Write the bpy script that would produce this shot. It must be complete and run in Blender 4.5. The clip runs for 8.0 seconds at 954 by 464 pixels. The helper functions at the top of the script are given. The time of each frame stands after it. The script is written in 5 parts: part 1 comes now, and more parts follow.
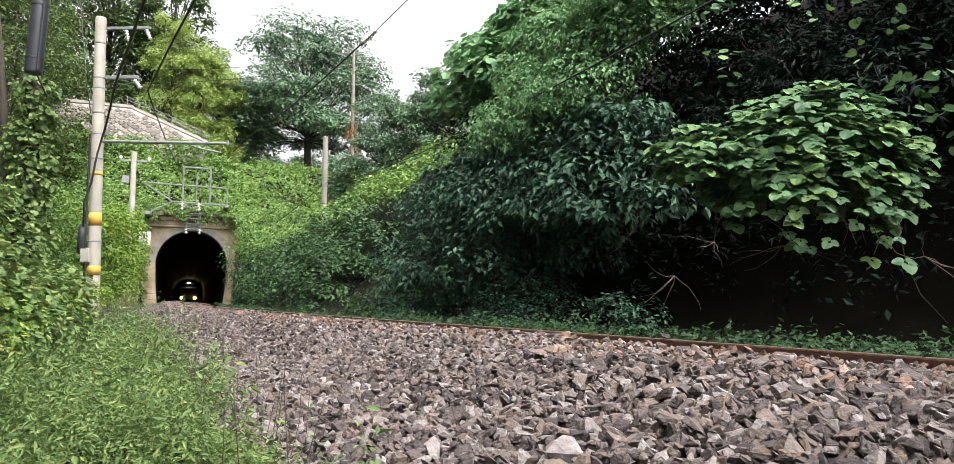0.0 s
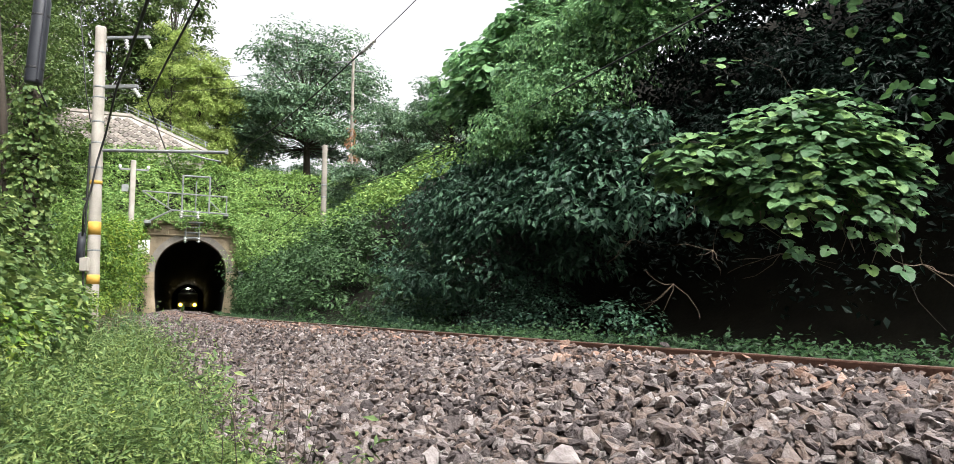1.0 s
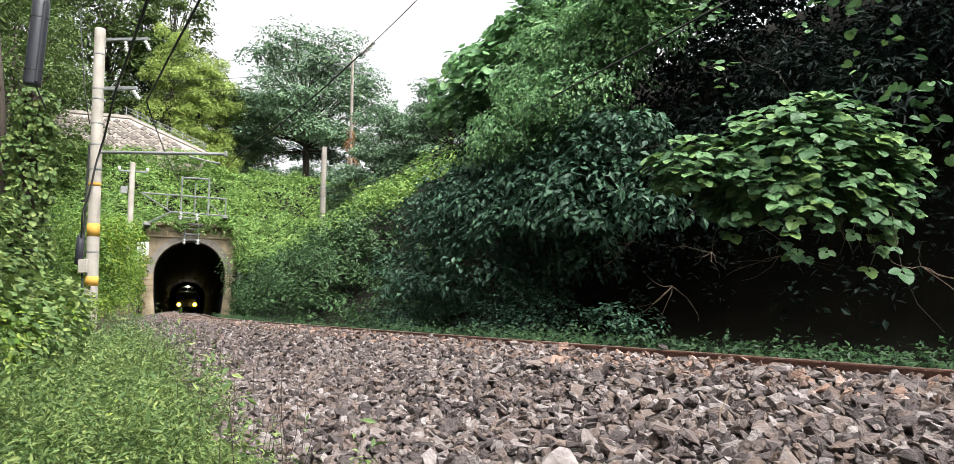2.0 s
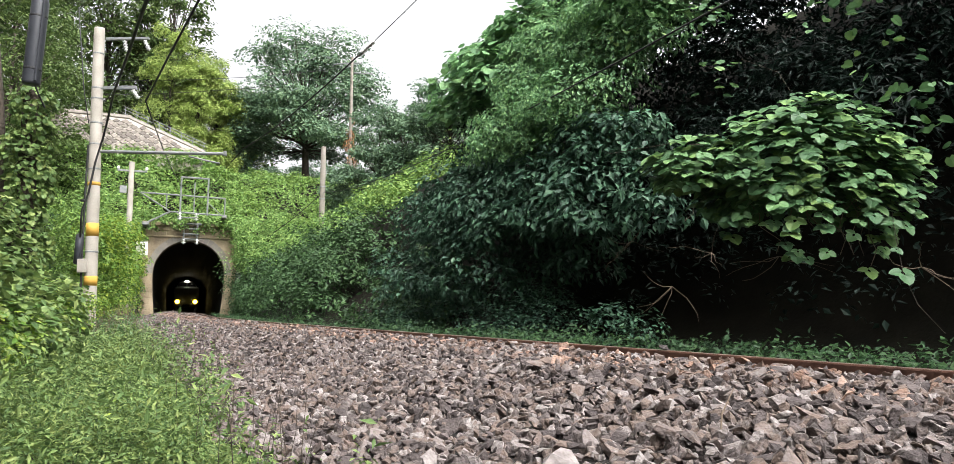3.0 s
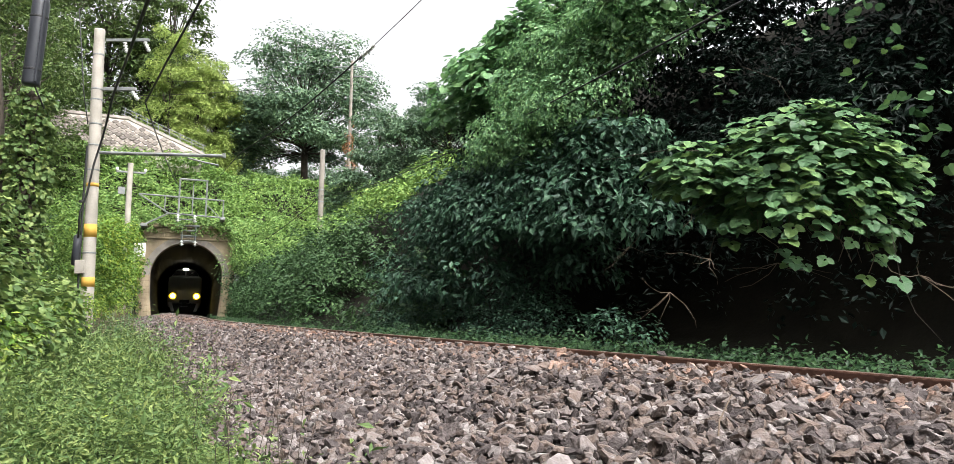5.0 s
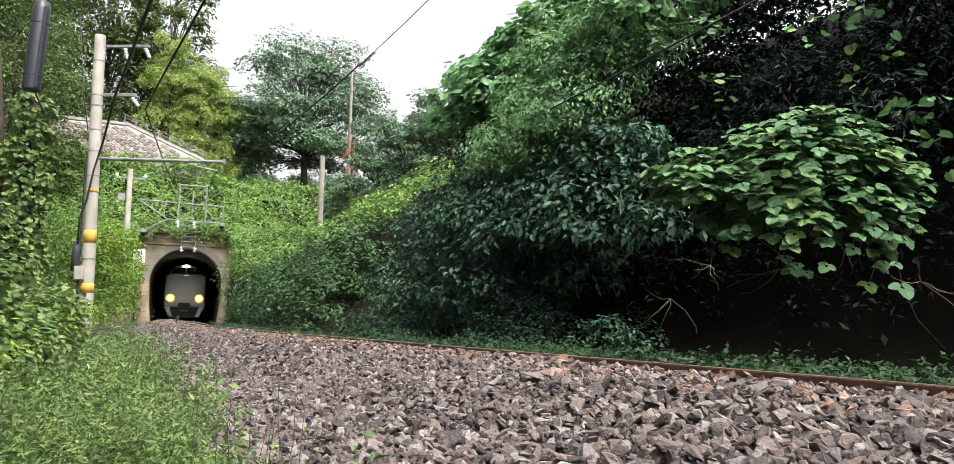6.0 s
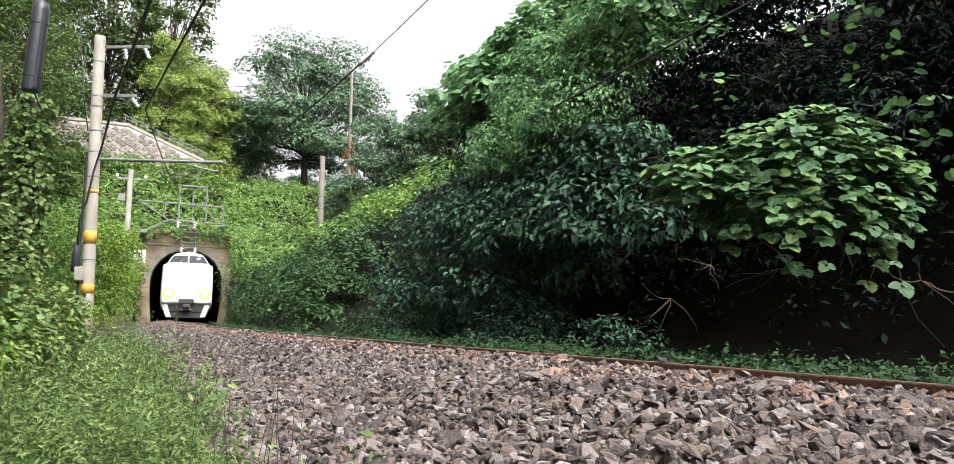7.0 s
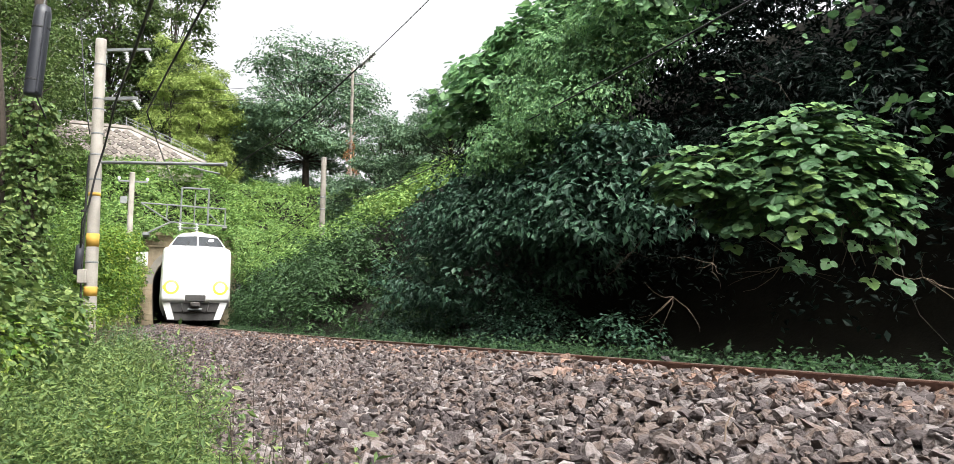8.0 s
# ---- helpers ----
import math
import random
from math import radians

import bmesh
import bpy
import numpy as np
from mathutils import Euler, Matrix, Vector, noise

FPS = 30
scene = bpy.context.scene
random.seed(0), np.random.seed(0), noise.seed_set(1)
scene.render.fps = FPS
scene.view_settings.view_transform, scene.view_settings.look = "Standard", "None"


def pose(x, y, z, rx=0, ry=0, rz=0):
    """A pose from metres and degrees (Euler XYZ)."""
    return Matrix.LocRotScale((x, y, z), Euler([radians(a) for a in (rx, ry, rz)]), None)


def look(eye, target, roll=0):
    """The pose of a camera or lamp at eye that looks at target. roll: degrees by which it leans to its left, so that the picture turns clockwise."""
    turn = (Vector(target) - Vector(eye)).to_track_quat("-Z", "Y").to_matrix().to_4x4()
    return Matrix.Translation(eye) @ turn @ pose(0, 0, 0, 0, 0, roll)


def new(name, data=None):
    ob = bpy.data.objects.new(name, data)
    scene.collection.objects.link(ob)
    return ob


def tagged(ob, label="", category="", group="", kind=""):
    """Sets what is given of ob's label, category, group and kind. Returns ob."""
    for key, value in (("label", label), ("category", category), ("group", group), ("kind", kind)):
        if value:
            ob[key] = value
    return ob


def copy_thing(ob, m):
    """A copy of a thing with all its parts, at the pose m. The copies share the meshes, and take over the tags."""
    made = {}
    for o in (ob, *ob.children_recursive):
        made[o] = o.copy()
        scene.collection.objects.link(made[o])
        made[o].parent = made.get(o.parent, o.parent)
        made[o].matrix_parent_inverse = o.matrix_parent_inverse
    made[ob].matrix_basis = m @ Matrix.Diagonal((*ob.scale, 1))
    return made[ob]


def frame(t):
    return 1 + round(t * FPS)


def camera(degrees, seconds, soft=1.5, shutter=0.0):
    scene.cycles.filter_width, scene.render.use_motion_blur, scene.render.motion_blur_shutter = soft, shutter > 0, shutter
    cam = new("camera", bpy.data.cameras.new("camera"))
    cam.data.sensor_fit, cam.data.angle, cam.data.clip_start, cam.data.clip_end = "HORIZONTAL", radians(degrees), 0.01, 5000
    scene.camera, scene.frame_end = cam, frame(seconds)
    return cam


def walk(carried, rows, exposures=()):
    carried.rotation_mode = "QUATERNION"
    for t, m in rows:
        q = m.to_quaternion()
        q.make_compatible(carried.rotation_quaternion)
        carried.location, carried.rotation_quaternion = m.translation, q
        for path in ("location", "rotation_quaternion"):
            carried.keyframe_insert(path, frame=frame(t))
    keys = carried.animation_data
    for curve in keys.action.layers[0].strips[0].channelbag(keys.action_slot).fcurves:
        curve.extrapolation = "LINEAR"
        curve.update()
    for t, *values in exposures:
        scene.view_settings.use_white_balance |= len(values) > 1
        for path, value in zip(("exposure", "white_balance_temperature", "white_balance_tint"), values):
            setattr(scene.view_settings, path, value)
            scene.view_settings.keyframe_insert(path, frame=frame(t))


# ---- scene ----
EXPOSURE = 1.47

# ======== camera ========
EYE_Z = 1.0
# seconds, offset of the eye in metres, yaw to the left, pitch up, roll
PATH = [
    (0.0, -0.01, 0.016, -0.006, 0.085, 6.044, 0.117),
    (0.5, -0.007, 0.016, -0.002, 0.056, 6.162, 0.034),
    (1.0, -0.006, 0.004, -0.001, 0.033, 6.664, 0.006),
    (1.5, 0.0, 0.0, 0.0, 0.0, 6.802, 0.0),
    (3.0, -0.007, 0.019, 0.0, -0.083, 6.823, 0.097),
    (3.5, -0.008, 0.011, 0.001, -0.099, 6.811, 0.131),
    (4.0, -0.008, 0.004, 0.001, -0.12, 6.86, 0.158),
    (4.5, -0.006, 0.009, 0.001, -0.138, 6.905, 0.482),
    (6.0, -0.019, 0.034, 0.002, -0.24, 7.642, 0.594),
    (6.5, -0.017, 0.037, 0.001, -0.226, 7.639, 0.474),
    (7.0, -0.012, 0.036, 0.001, -0.21, 7.64, 0.478),
    (7.5, -0.014, 0.015, 0.009, -0.277, 7.597, 0.32),
    (8.0, -0.014, 0.026, 0.004, -0.07, 7.624, 0.072),
]


def camera_pose(dx, dy, dz, yaw, pitch, roll):
    a, b = radians(yaw), radians(pitch)
    eye = Vector((dx, dy, EYE_Z + dz))
    ahead = Vector((-math.sin(a) * math.cos(b), math.cos(a) * math.cos(b), math.sin(b)))
    return look(eye, eye + ahead, roll)


cam = camera(66.0, 8.0, soft=0.55)
walk(cam, [(row[0], camera_pose(*row[1:])) for row in PATH], [(0.0, EXPOSURE - 0.04, 6500, 10), (1.0, EXPOSURE, 6500, 10), (4.6, EXPOSURE, 6500, 10), (6.0, EXPOSURE - 0.08, 6500, 10), (8.0, EXPOSURE - 0.05, 6500, 10)])

# ======== sky and sun ========
world = bpy.data.worlds.new("sky")
scene.world = world
world.use_nodes = True
SUN_EL, SUN_AZ = radians(55), radians(148)  # azimuth from +y, clockwise seen from above
sky = world.node_tree.nodes.new("ShaderNodeTexSky")
sky.sky_type, sky.sun_disc = "NISHITA", False
sky.sun_elevation, sky.sun_rotation = SUN_EL, SUN_AZ
sky.air_density, sky.dust_density, sky.ozone_density = 1.0, 9.0, 0.3
background = world.node_tree.nodes["Background"]
background.inputs["Strength"].default_value = 0.15
haze = world.node_tree.nodes.new("ShaderNodeHueSaturation")  # thin white cloud over the whole sky
haze.inputs["Saturation"].default_value, haze.inputs["Value"].default_value = 0.08, 1.12
world.node_tree.links.new(sky.outputs["Color"], haze.inputs["Color"])
world.node_tree.links.new(haze.outputs["Color"], background.inputs["Color"])
sun_data = bpy.data.lights.new("sun", "SUN")
sun_data.energy, sun_data.angle, sun_data.color = 0.6, radians(12), (1.0, 0.95, 0.86)
sun = new("sun", sun_data)
sun_dir = Vector((math.sin(SUN_AZ) * math.cos(SUN_EL), math.cos(SUN_AZ) * math.cos(SUN_EL), math.sin(SUN_EL)))
sun.matrix_world = look(sun_dir * 60, (0, 0, 0))


# ======== materials ========
def material(name, colors, rough=0.7, metal=0.0, scale=8.0, bump=0.0, per="noise", spec=0.4, fine=60.0, contrast=0.5):
    """Procedural surface: colours spread over large and fine noise, or over islands or objects."""
    m = bpy.data.materials.new(name)
    m.use_nodes = True
    nt = m.node_tree
    b = nt.nodes["Principled BSDF"]
    b.inputs["Roughness"].default_value, b.inputs["Metallic"].default_value = rough, metal
    b.inputs["Specular IOR Level"].default_value = spec
    co = nt.nodes.new("ShaderNodeTexCoord")
    big = nt.nodes.new("ShaderNodeTexNoise")
    big.inputs["Scale"].default_value, big.inputs["Detail"].default_value = scale, 5
    small = nt.nodes.new("ShaderNodeTexNoise")
    small.inputs["Scale"].default_value, small.inputs["Detail"].default_value = fine, 4
    for n in (big, small):
        nt.links.new(co.outputs["Object"], n.inputs["Vector"])
    mix = nt.nodes.new("ShaderNodeMath")
    mix.operation = "MULTIPLY_ADD"
    nt.links.new(small.outputs["Fac"], mix.inputs[0])
    mix.inputs[1].default_value = 0.45
    last = big.outputs["Fac"]
    if per == "island":
        g = nt.nodes.new("ShaderNodeNewGeometry")
        last = g.outputs["Random Per Island"]
    elif per == "object":
        g = nt.nodes.new("ShaderNodeObjectInfo")
        last = g.outputs["Random"]
    scaled = nt.nodes.new("ShaderNodeMath")
    scaled.operation = "MULTIPLY_ADD"
    nt.links.new(last, scaled.inputs[0])
    scaled.inputs[1].default_value, scaled.inputs[2].default_value = (0.8, -0.12) if per != "noise" else (1.3, -0.37)
    nt.links.new(scaled.outputs[0], mix.inputs[2])
    ramp = nt.nodes.new("ShaderNodeValToRGB")
    el = ramp.color_ramp.elements
    while len(el) < len(colors):
        el.new(0.5)
    for i, c in enumerate(colors):
        el[i].position = 0.5 + (i / max(1, len(colors) - 1) - 0.5) * 2 * contrast
        el[i].color = (*c, 1)
    nt.links.new(mix.outputs[0], ramp.inputs["Fac"])
    nt.links.new(ramp.outputs["Color"], b.inputs["Base Color"])
    if bump:
        bp = nt.nodes.new("ShaderNodeBump")
        bp.inputs["Strength"].default_value, bp.inputs["Distance"].default_value = bump, 0.02
        nt.links.new(small.outputs["Fac"], bp.inputs["Height"])
        nt.links.new(bp.outputs["Normal"], b.inputs["Normal"])
    return m


def leaf_material(name, colors, through_light=0.3, rough=0.5, per="island", spec=0.3):
    m = material(name, colors, rough, per=per, scale=3.0, fine=9.0, spec=spec)
    nt = m.node_tree
    b, out = nt.nodes["Principled BSDF"], nt.nodes["Material Output"]
    tr = nt.nodes.new("ShaderNodeBsdfTranslucent")
    ms = nt.nodes.new("ShaderNodeMixShader")
    ms.inputs[0].default_value = through_light
    ramp = next(n for n in nt.nodes if n.type == "VALTORGB")
    nt.links.new(ramp.outputs["Color"], tr.inputs["Color"])
    nt.links.new(b.outputs[0], ms.inputs[1])
    nt.links.new(tr.outputs[0], ms.inputs[2])
    nt.links.new(ms.outputs[0], out.inputs["Surface"])
    return m


def glow_material(name, color, strength):
    m = bpy.data.materials.new(name)
    m.use_nodes = True
    b = m.node_tree.nodes["Principled BSDF"]
    b.inputs["Base Color"].default_value = (*color, 1)
    b.inputs["Emission Color"].default_value = (*color, 1)
    b.inputs["Emission Strength"].default_value = strength
    return m


# shade of the hollow and under plants is put into this soil colour
SHADE_SOIL = material("soil", [(0.0028, 0.00266, 0.0021), (0.007, 0.0063, 0.0042), (0.0119, 0.0105, 0.007)], 0.95, scale=1.5, fine=20, bump=0.5, spec=0.1)
STONE_COLORS = [(0.0205, 0.0176, 0.0183), (0.056, 0.0458, 0.045), (0.0997, 0.0825, 0.0797), (0.126, 0.093, 0.0771), (0.164, 0.142, 0.138), (0.287, 0.262, 0.252)]
STONE = material("ballast_stone", STONE_COLORS, 0.85, per="island", fine=75, bump=0.7, spec=0.25)
STONE_PIECE = material("ballast_stone_piece", STONE_COLORS, 0.85, per="object", fine=2.2, bump=0.7, spec=0.25)
STONE_RUST = material("rust_stained_stone", [(0.0372, 0.0276, 0.0244), (0.101, 0.0701, 0.0595), (0.165, 0.112, 0.0893), (0.229, 0.139, 0.103), (0.33, 0.265, 0.234)], 0.85, per="island", fine=75, bump=0.7, spec=0.25)
# shadow in the gaps between stones is put into this dark colour
BED = material("shadowed_fines", [(0.010, 0.009, 0.009), (0.022, 0.020, 0.019), (0.045, 0.040, 0.038)], 0.95, scale=22, fine=60, bump=0.9, spec=0.15)
RUST = material("rusted_rail", [(0.040, 0.018, 0.012), (0.080, 0.036, 0.023), (0.13, 0.062, 0.038)], 0.75, metal=0.2, scale=4, fine=70, bump=0.3)
RAIL_TOP = material("worn_rail_head", [(0.10, 0.065, 0.05), (0.18, 0.13, 0.105)], 0.45, metal=0.6, scale=3, fine=80)
CONCRETE = material("grey_concrete", [(0.19, 0.175, 0.15), (0.30, 0.275, 0.24), (0.39, 0.36, 0.32)], 0.85, scale=2.0, fine=40, bump=0.25)
PORTAL_STONE = material("weathered_portal_stone", [(0.07, 0.058, 0.038), (0.19, 0.15, 0.098), (0.31, 0.25, 0.165), (0.41, 0.345, 0.245)], 0.9, scale=1.2, fine=14, bump=0.4)
def lens_material(name):
    """Headlight lens: white-hot in the middle, amber towards the rim, where the lamp's halo is painted in."""
    m = bpy.data.materials.new(name)
    m.use_nodes = True
    nt = m.node_tree
    b = nt.nodes["Principled BSDF"]
    co = nt.nodes.new("ShaderNodeTexCoord")
    flat = nt.nodes.new("ShaderNodeVectorMath")
    flat.operation = "MULTIPLY"
    flat.inputs[1].default_value = (1, 1, 0)
    size = nt.nodes.new("ShaderNodeVectorMath")
    size.operation = "LENGTH"
    nt.links.new(co.outputs["Object"], flat.inputs[0])
    nt.links.new(flat.outputs[0], size.inputs[0])
    tint = nt.nodes.new("ShaderNodeValToRGB")
    power = nt.nodes.new("ShaderNodeMapRange")
    power.inputs["From Max"].default_value, power.inputs["To Min"].default_value, power.inputs["To Max"].default_value = 0.26, 34.0, 0.6
    grow = nt.nodes.new("ShaderNodeMath")
    grow.operation = "MULTIPLY"
    grow.inputs[1].default_value = 1 / 0.36
    nt.links.new(size.outputs["Value"], grow.inputs[0])
    nt.links.new(grow.outputs[0], tint.inputs["Fac"])
    tint.color_ramp.elements[0].color, tint.color_ramp.elements[0].position = (1.0, 0.86, 0.42, 1), 0.2
    tint.color_ramp.elements[1].color, tint.color_ramp.elements[1].position = (1.0, 0.66, 0.02, 1), 0.62
    power.interpolation_type = "SMOOTHSTEP"
    nt.links.new(size.outputs["Value"], power.inputs["Value"])
    nt.links.new(tint.outputs["Color"], b.inputs["Emission Color"])
    nt.links.new(power.outputs["Result"], b.inputs["Emission Strength"])
    b.inputs["Base Color"].default_value = (0.75, 0.45, 0.05, 1)
    return m


# darkness inside the tunnel is put into the lining colour
TUNNEL_DARK = material("shade_dark_lining", [(0.0022, 0.00204, 0.00187), (0.00605, 0.0055, 0.00495)], 0.95, scale=0.8, fine=10, bump=0.4)
STEEL = material("galvanised_steel", [(0.13, 0.14, 0.14), (0.20, 0.21, 0.21), (0.28, 0.28, 0.275)], 0.5, metal=0.5, scale=5, fine=50)
CABLE = material("black_cable_sheath", [(0.012, 0.012, 0.013), (0.03, 0.03, 0.03)], 0.6, scale=5)
OLD_CONCRETE = material("weathered_concrete", [(0.11, 0.10, 0.085), (0.19, 0.172, 0.148), (0.28, 0.255, 0.22)], 0.9, scale=1.6, fine=22, bump=0.35)
YELLOW = material("faded_yellow_band", [(0.36, 0.20, 0.03), (0.50, 0.30, 0.05)], 0.7, scale=9)
PORCELAIN = material("white_porcelain", [(0.6, 0.6, 0.58), (0.8, 0.8, 0.78)], 0.25, scale=9)
BARK = material("brown_bark", [(0.015, 0.011, 0.008), (0.04, 0.031, 0.023), (0.075, 0.058, 0.044)], 0.9, scale=3, fine=25, bump=0.6)
TWIG = material("dry_twig", [(0.07, 0.05, 0.035), (0.16, 0.12, 0.085)], 0.9, scale=6)
# shade under the overhanging bank is put into this near-black leaf colour
L_DARK = leaf_material("shaded_evergreen_leaf", [(0.0033, 0.00826, 0.00661), (0.00771, 0.0176, 0.0132), (0.0154, 0.033, 0.0231)], 0.1, spec=0.2)
L_MID = leaf_material("mid_green_leaf", [(0.0165, 0.0418, 0.0198), (0.0374, 0.088, 0.0374), (0.0748, 0.154, 0.0594)], 0.22, spec=0.22)
# darker leaf colour that carries the shade low on the slope
L_SLOPE_SHADE = leaf_material("shaded_slope_leaf", [(0.0189, 0.0429, 0.0175), (0.0411, 0.0858, 0.0331), (0.0772, 0.14, 0.0507)], 0.25, spec=0.22)
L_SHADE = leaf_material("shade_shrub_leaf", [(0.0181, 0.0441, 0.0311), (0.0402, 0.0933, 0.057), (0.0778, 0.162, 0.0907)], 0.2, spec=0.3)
L_VINE = leaf_material("vine_leaf", [(0.0674, 0.148, 0.0731), (0.152, 0.296, 0.129), (0.281, 0.466, 0.19)], 0.3, spec=0.3)
KUDZU_COLORS = [(0.041, 0.0911, 0.0442), (0.0742, 0.153, 0.0691), (0.115, 0.214, 0.088), (0.195, 0.298, 0.0864)]
L_KUDZU = leaf_material("kudzu_leaf", KUDZU_COLORS, 0.25, spec=0.25)
L_KUDZU_PIECE = leaf_material("kudzu_leaf_piece", KUDZU_COLORS, 0.25, per="object", spec=0.25)
L_BRIGHT = leaf_material("sunlit_hill_leaf", [(0.055, 0.115, 0.03), (0.11, 0.20, 0.05), (0.18, 0.29, 0.07), (0.26, 0.36, 0.095)], 0.3, spec=0.2)
L_YELLOW = leaf_material("yellow_green_leaf", [(0.0516, 0.12, 0.025), (0.103, 0.2, 0.035), (0.189, 0.28, 0.045), (0.31, 0.36, 0.06)], 0.35, spec=0.2)
L_BAMBOO = leaf_material("bamboo_leaf", [(0.17, 0.25, 0.06), (0.29, 0.38, 0.11), (0.40, 0.47, 0.155)], 0.4, spec=0.15)
L_FOREST = leaf_material("forest_leaf", [(0.0369, 0.0656, 0.0213), (0.0779, 0.123, 0.0377), (0.135, 0.184, 0.059)], 0.3, spec=0.15)
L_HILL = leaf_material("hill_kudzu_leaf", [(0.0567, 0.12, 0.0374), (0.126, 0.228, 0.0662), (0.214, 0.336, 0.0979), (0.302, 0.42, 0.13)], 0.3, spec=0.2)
L_GRASS = leaf_material("grass_blade", [(0.05, 0.10, 0.045), (0.085, 0.155, 0.07), (0.13, 0.21, 0.095)], 0.3, spec=0.2)
L_WEED = leaf_material("weed_leaf", [(0.0437, 0.084, 0.028), (0.0897, 0.149, 0.05), (0.149, 0.215, 0.068), (0.241, 0.294, 0.1)], 0.3, spec=0.2)
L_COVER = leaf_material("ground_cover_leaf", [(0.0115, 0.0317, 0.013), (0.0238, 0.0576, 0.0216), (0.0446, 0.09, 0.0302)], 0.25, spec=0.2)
# haze of distance is put into this leaf colour, paler and bluer
L_FAR = leaf_material("hazed_tree_leaf", [(0.06, 0.108, 0.072), (0.12, 0.198, 0.12), (0.198, 0.294, 0.156)], 0.2, spec=0.15)
L_DRY = leaf_material("dry_vine", [(0.16, 0.07, 0.03), (0.28, 0.13, 0.06), (0.36, 0.20, 0.10)], 0.1)


# ======== track coordinates: y along the line, o metres to the right of the near rail, h above its top ========
BEND_Y = np.linspace(-300.0, 500.0, 4001)
BEND_S = np.interp(BEND_Y, [0, 10, 20, 32, 50], [-0.565, -0.565, -0.51, -0.42, -0.395])
BEND_X = np.concatenate([[0.0], np.cumsum((BEND_S[1:] + BEND_S[:-1]) * 0.1)])
BEND_X = BEND_X - np.interp(0.0, BEND_Y, BEND_X) + 3.85


def rail_x(y):
    return np.interp(y, BEND_Y, BEND_X)


def rail_slope(y):
    return np.interp(y, BEND_Y, BEND_S)


def rail_z(y):
    y = np.asarray(y, float)
    return 0.73 + 0.0165 * np.minimum(y, 50.0) + 0.008 * np.clip(y - 50.0, 0, 20) - 0.0085 * np.maximum(y - 70.0, 0)


def along(y, o, h):
    """World places, as rows, for track coordinates."""
    y, o, h = np.broadcast_arrays(np.asarray(y, float), o, h)
    s = rail_slope(y)
    n = np.sqrt(1 + s * s)
    return np.stack([rail_x(y) + o / n, y - o * s / n, rail_z(y) + h], -1)


def spot(y, o, h=0.0):
    return Vector(along(y, o, h).tolist())


def heading(y):
    """Degrees about z that turn +y to the line's direction."""
    return math.degrees(math.atan(-float(rail_slope(y))))


def smooth(a, b, x):
    u = np.clip((np.asarray(x, float) - a) / (b - a), 0, 1)
    return u * u * (3 - 2 * u)


def lumps(x, y, z, f):
    """Cheap smooth noise about -1 to 1."""
    return (np.sin(x * f + 1.3 * np.sin(y * f * 0.7 + 2)) + np.sin(y * f * 1.3 + 1.7 * np.sin(z * f * 0.9)) + np.sin(z * f * 1.1 + x * f * 0.6 + 4)) / 3


LEFT_O = [-400, -60, -25, -12, -7, -5.2, -4.4, -3.6, -2.6, -1.7, -0.9, -0.3, 0.0]
LEFT_H = [40, 20, 12, 7.0, 3.4, 1.2, 0.1, -0.40, -0.45, -0.26, -0.10, -0.05, -0.05]
RIGHT_O = [0.0, 1.1, 1.6, 2.2, 3.3, 5.0, 6.2, 7.6, 10, 16, 60, 400]
NEAR_H = [-0.12, -0.2, -0.24, -0.42, -0.42, -0.35, 0.0, 4.6, 6.6, 8.0, 14, 40]
FAR_H = [-0.12, -0.2, -0.24, -0.40, -0.35, 1.0, 2.4, 4.2, 6.0, 8.6, 14, 40]


def hill_height(y, o):
    y, o = np.asarray(y, float), np.asarray(o, float)
    rise = 5.7 + 0.6 * np.clip(y - 50, 0, 9) + 0.06 * np.clip(y - 59, 0, 400) + 2.2 * smooth(1, -5, o) * smooth(57, 63, y)
    return rise + 0.10 * np.maximum(np.abs(o - 0.5) - 6, 0) * (o < 0) + 0.03 * np.maximum(o - 10, 0) * (o > 0)


def cut_height(y, o):
    y, o = np.asarray(y, float), np.asarray(o, float)
    k = smooth(19, 27, y)
    h = np.interp(o, LEFT_O, LEFT_H) * (o <= 0) + ((1 - k) * np.interp(o, RIGHT_O, NEAR_H) + k * np.interp(o, RIGHT_O, FAR_H)) * (o > 0)
    side = np.clip((np.abs(o - 0.53) - 3.0) / 1.0, 0, 1)
    up = smooth(40, 50, y) * side
    return h * (1 - up) + hill_height(50, o) * up


def flat_mesh(name, verts, faces, mat, smooth_shade=False):
    me = bpy.data.meshes.new(name)
    me.from_pydata([tuple(v) for v in verts], [], faces)
    me.materials.append(mat)
    if smooth_shade:
        me.polygons.foreach_set("use_smooth", [True] * len(me.polygons))
    me.update()
    return me


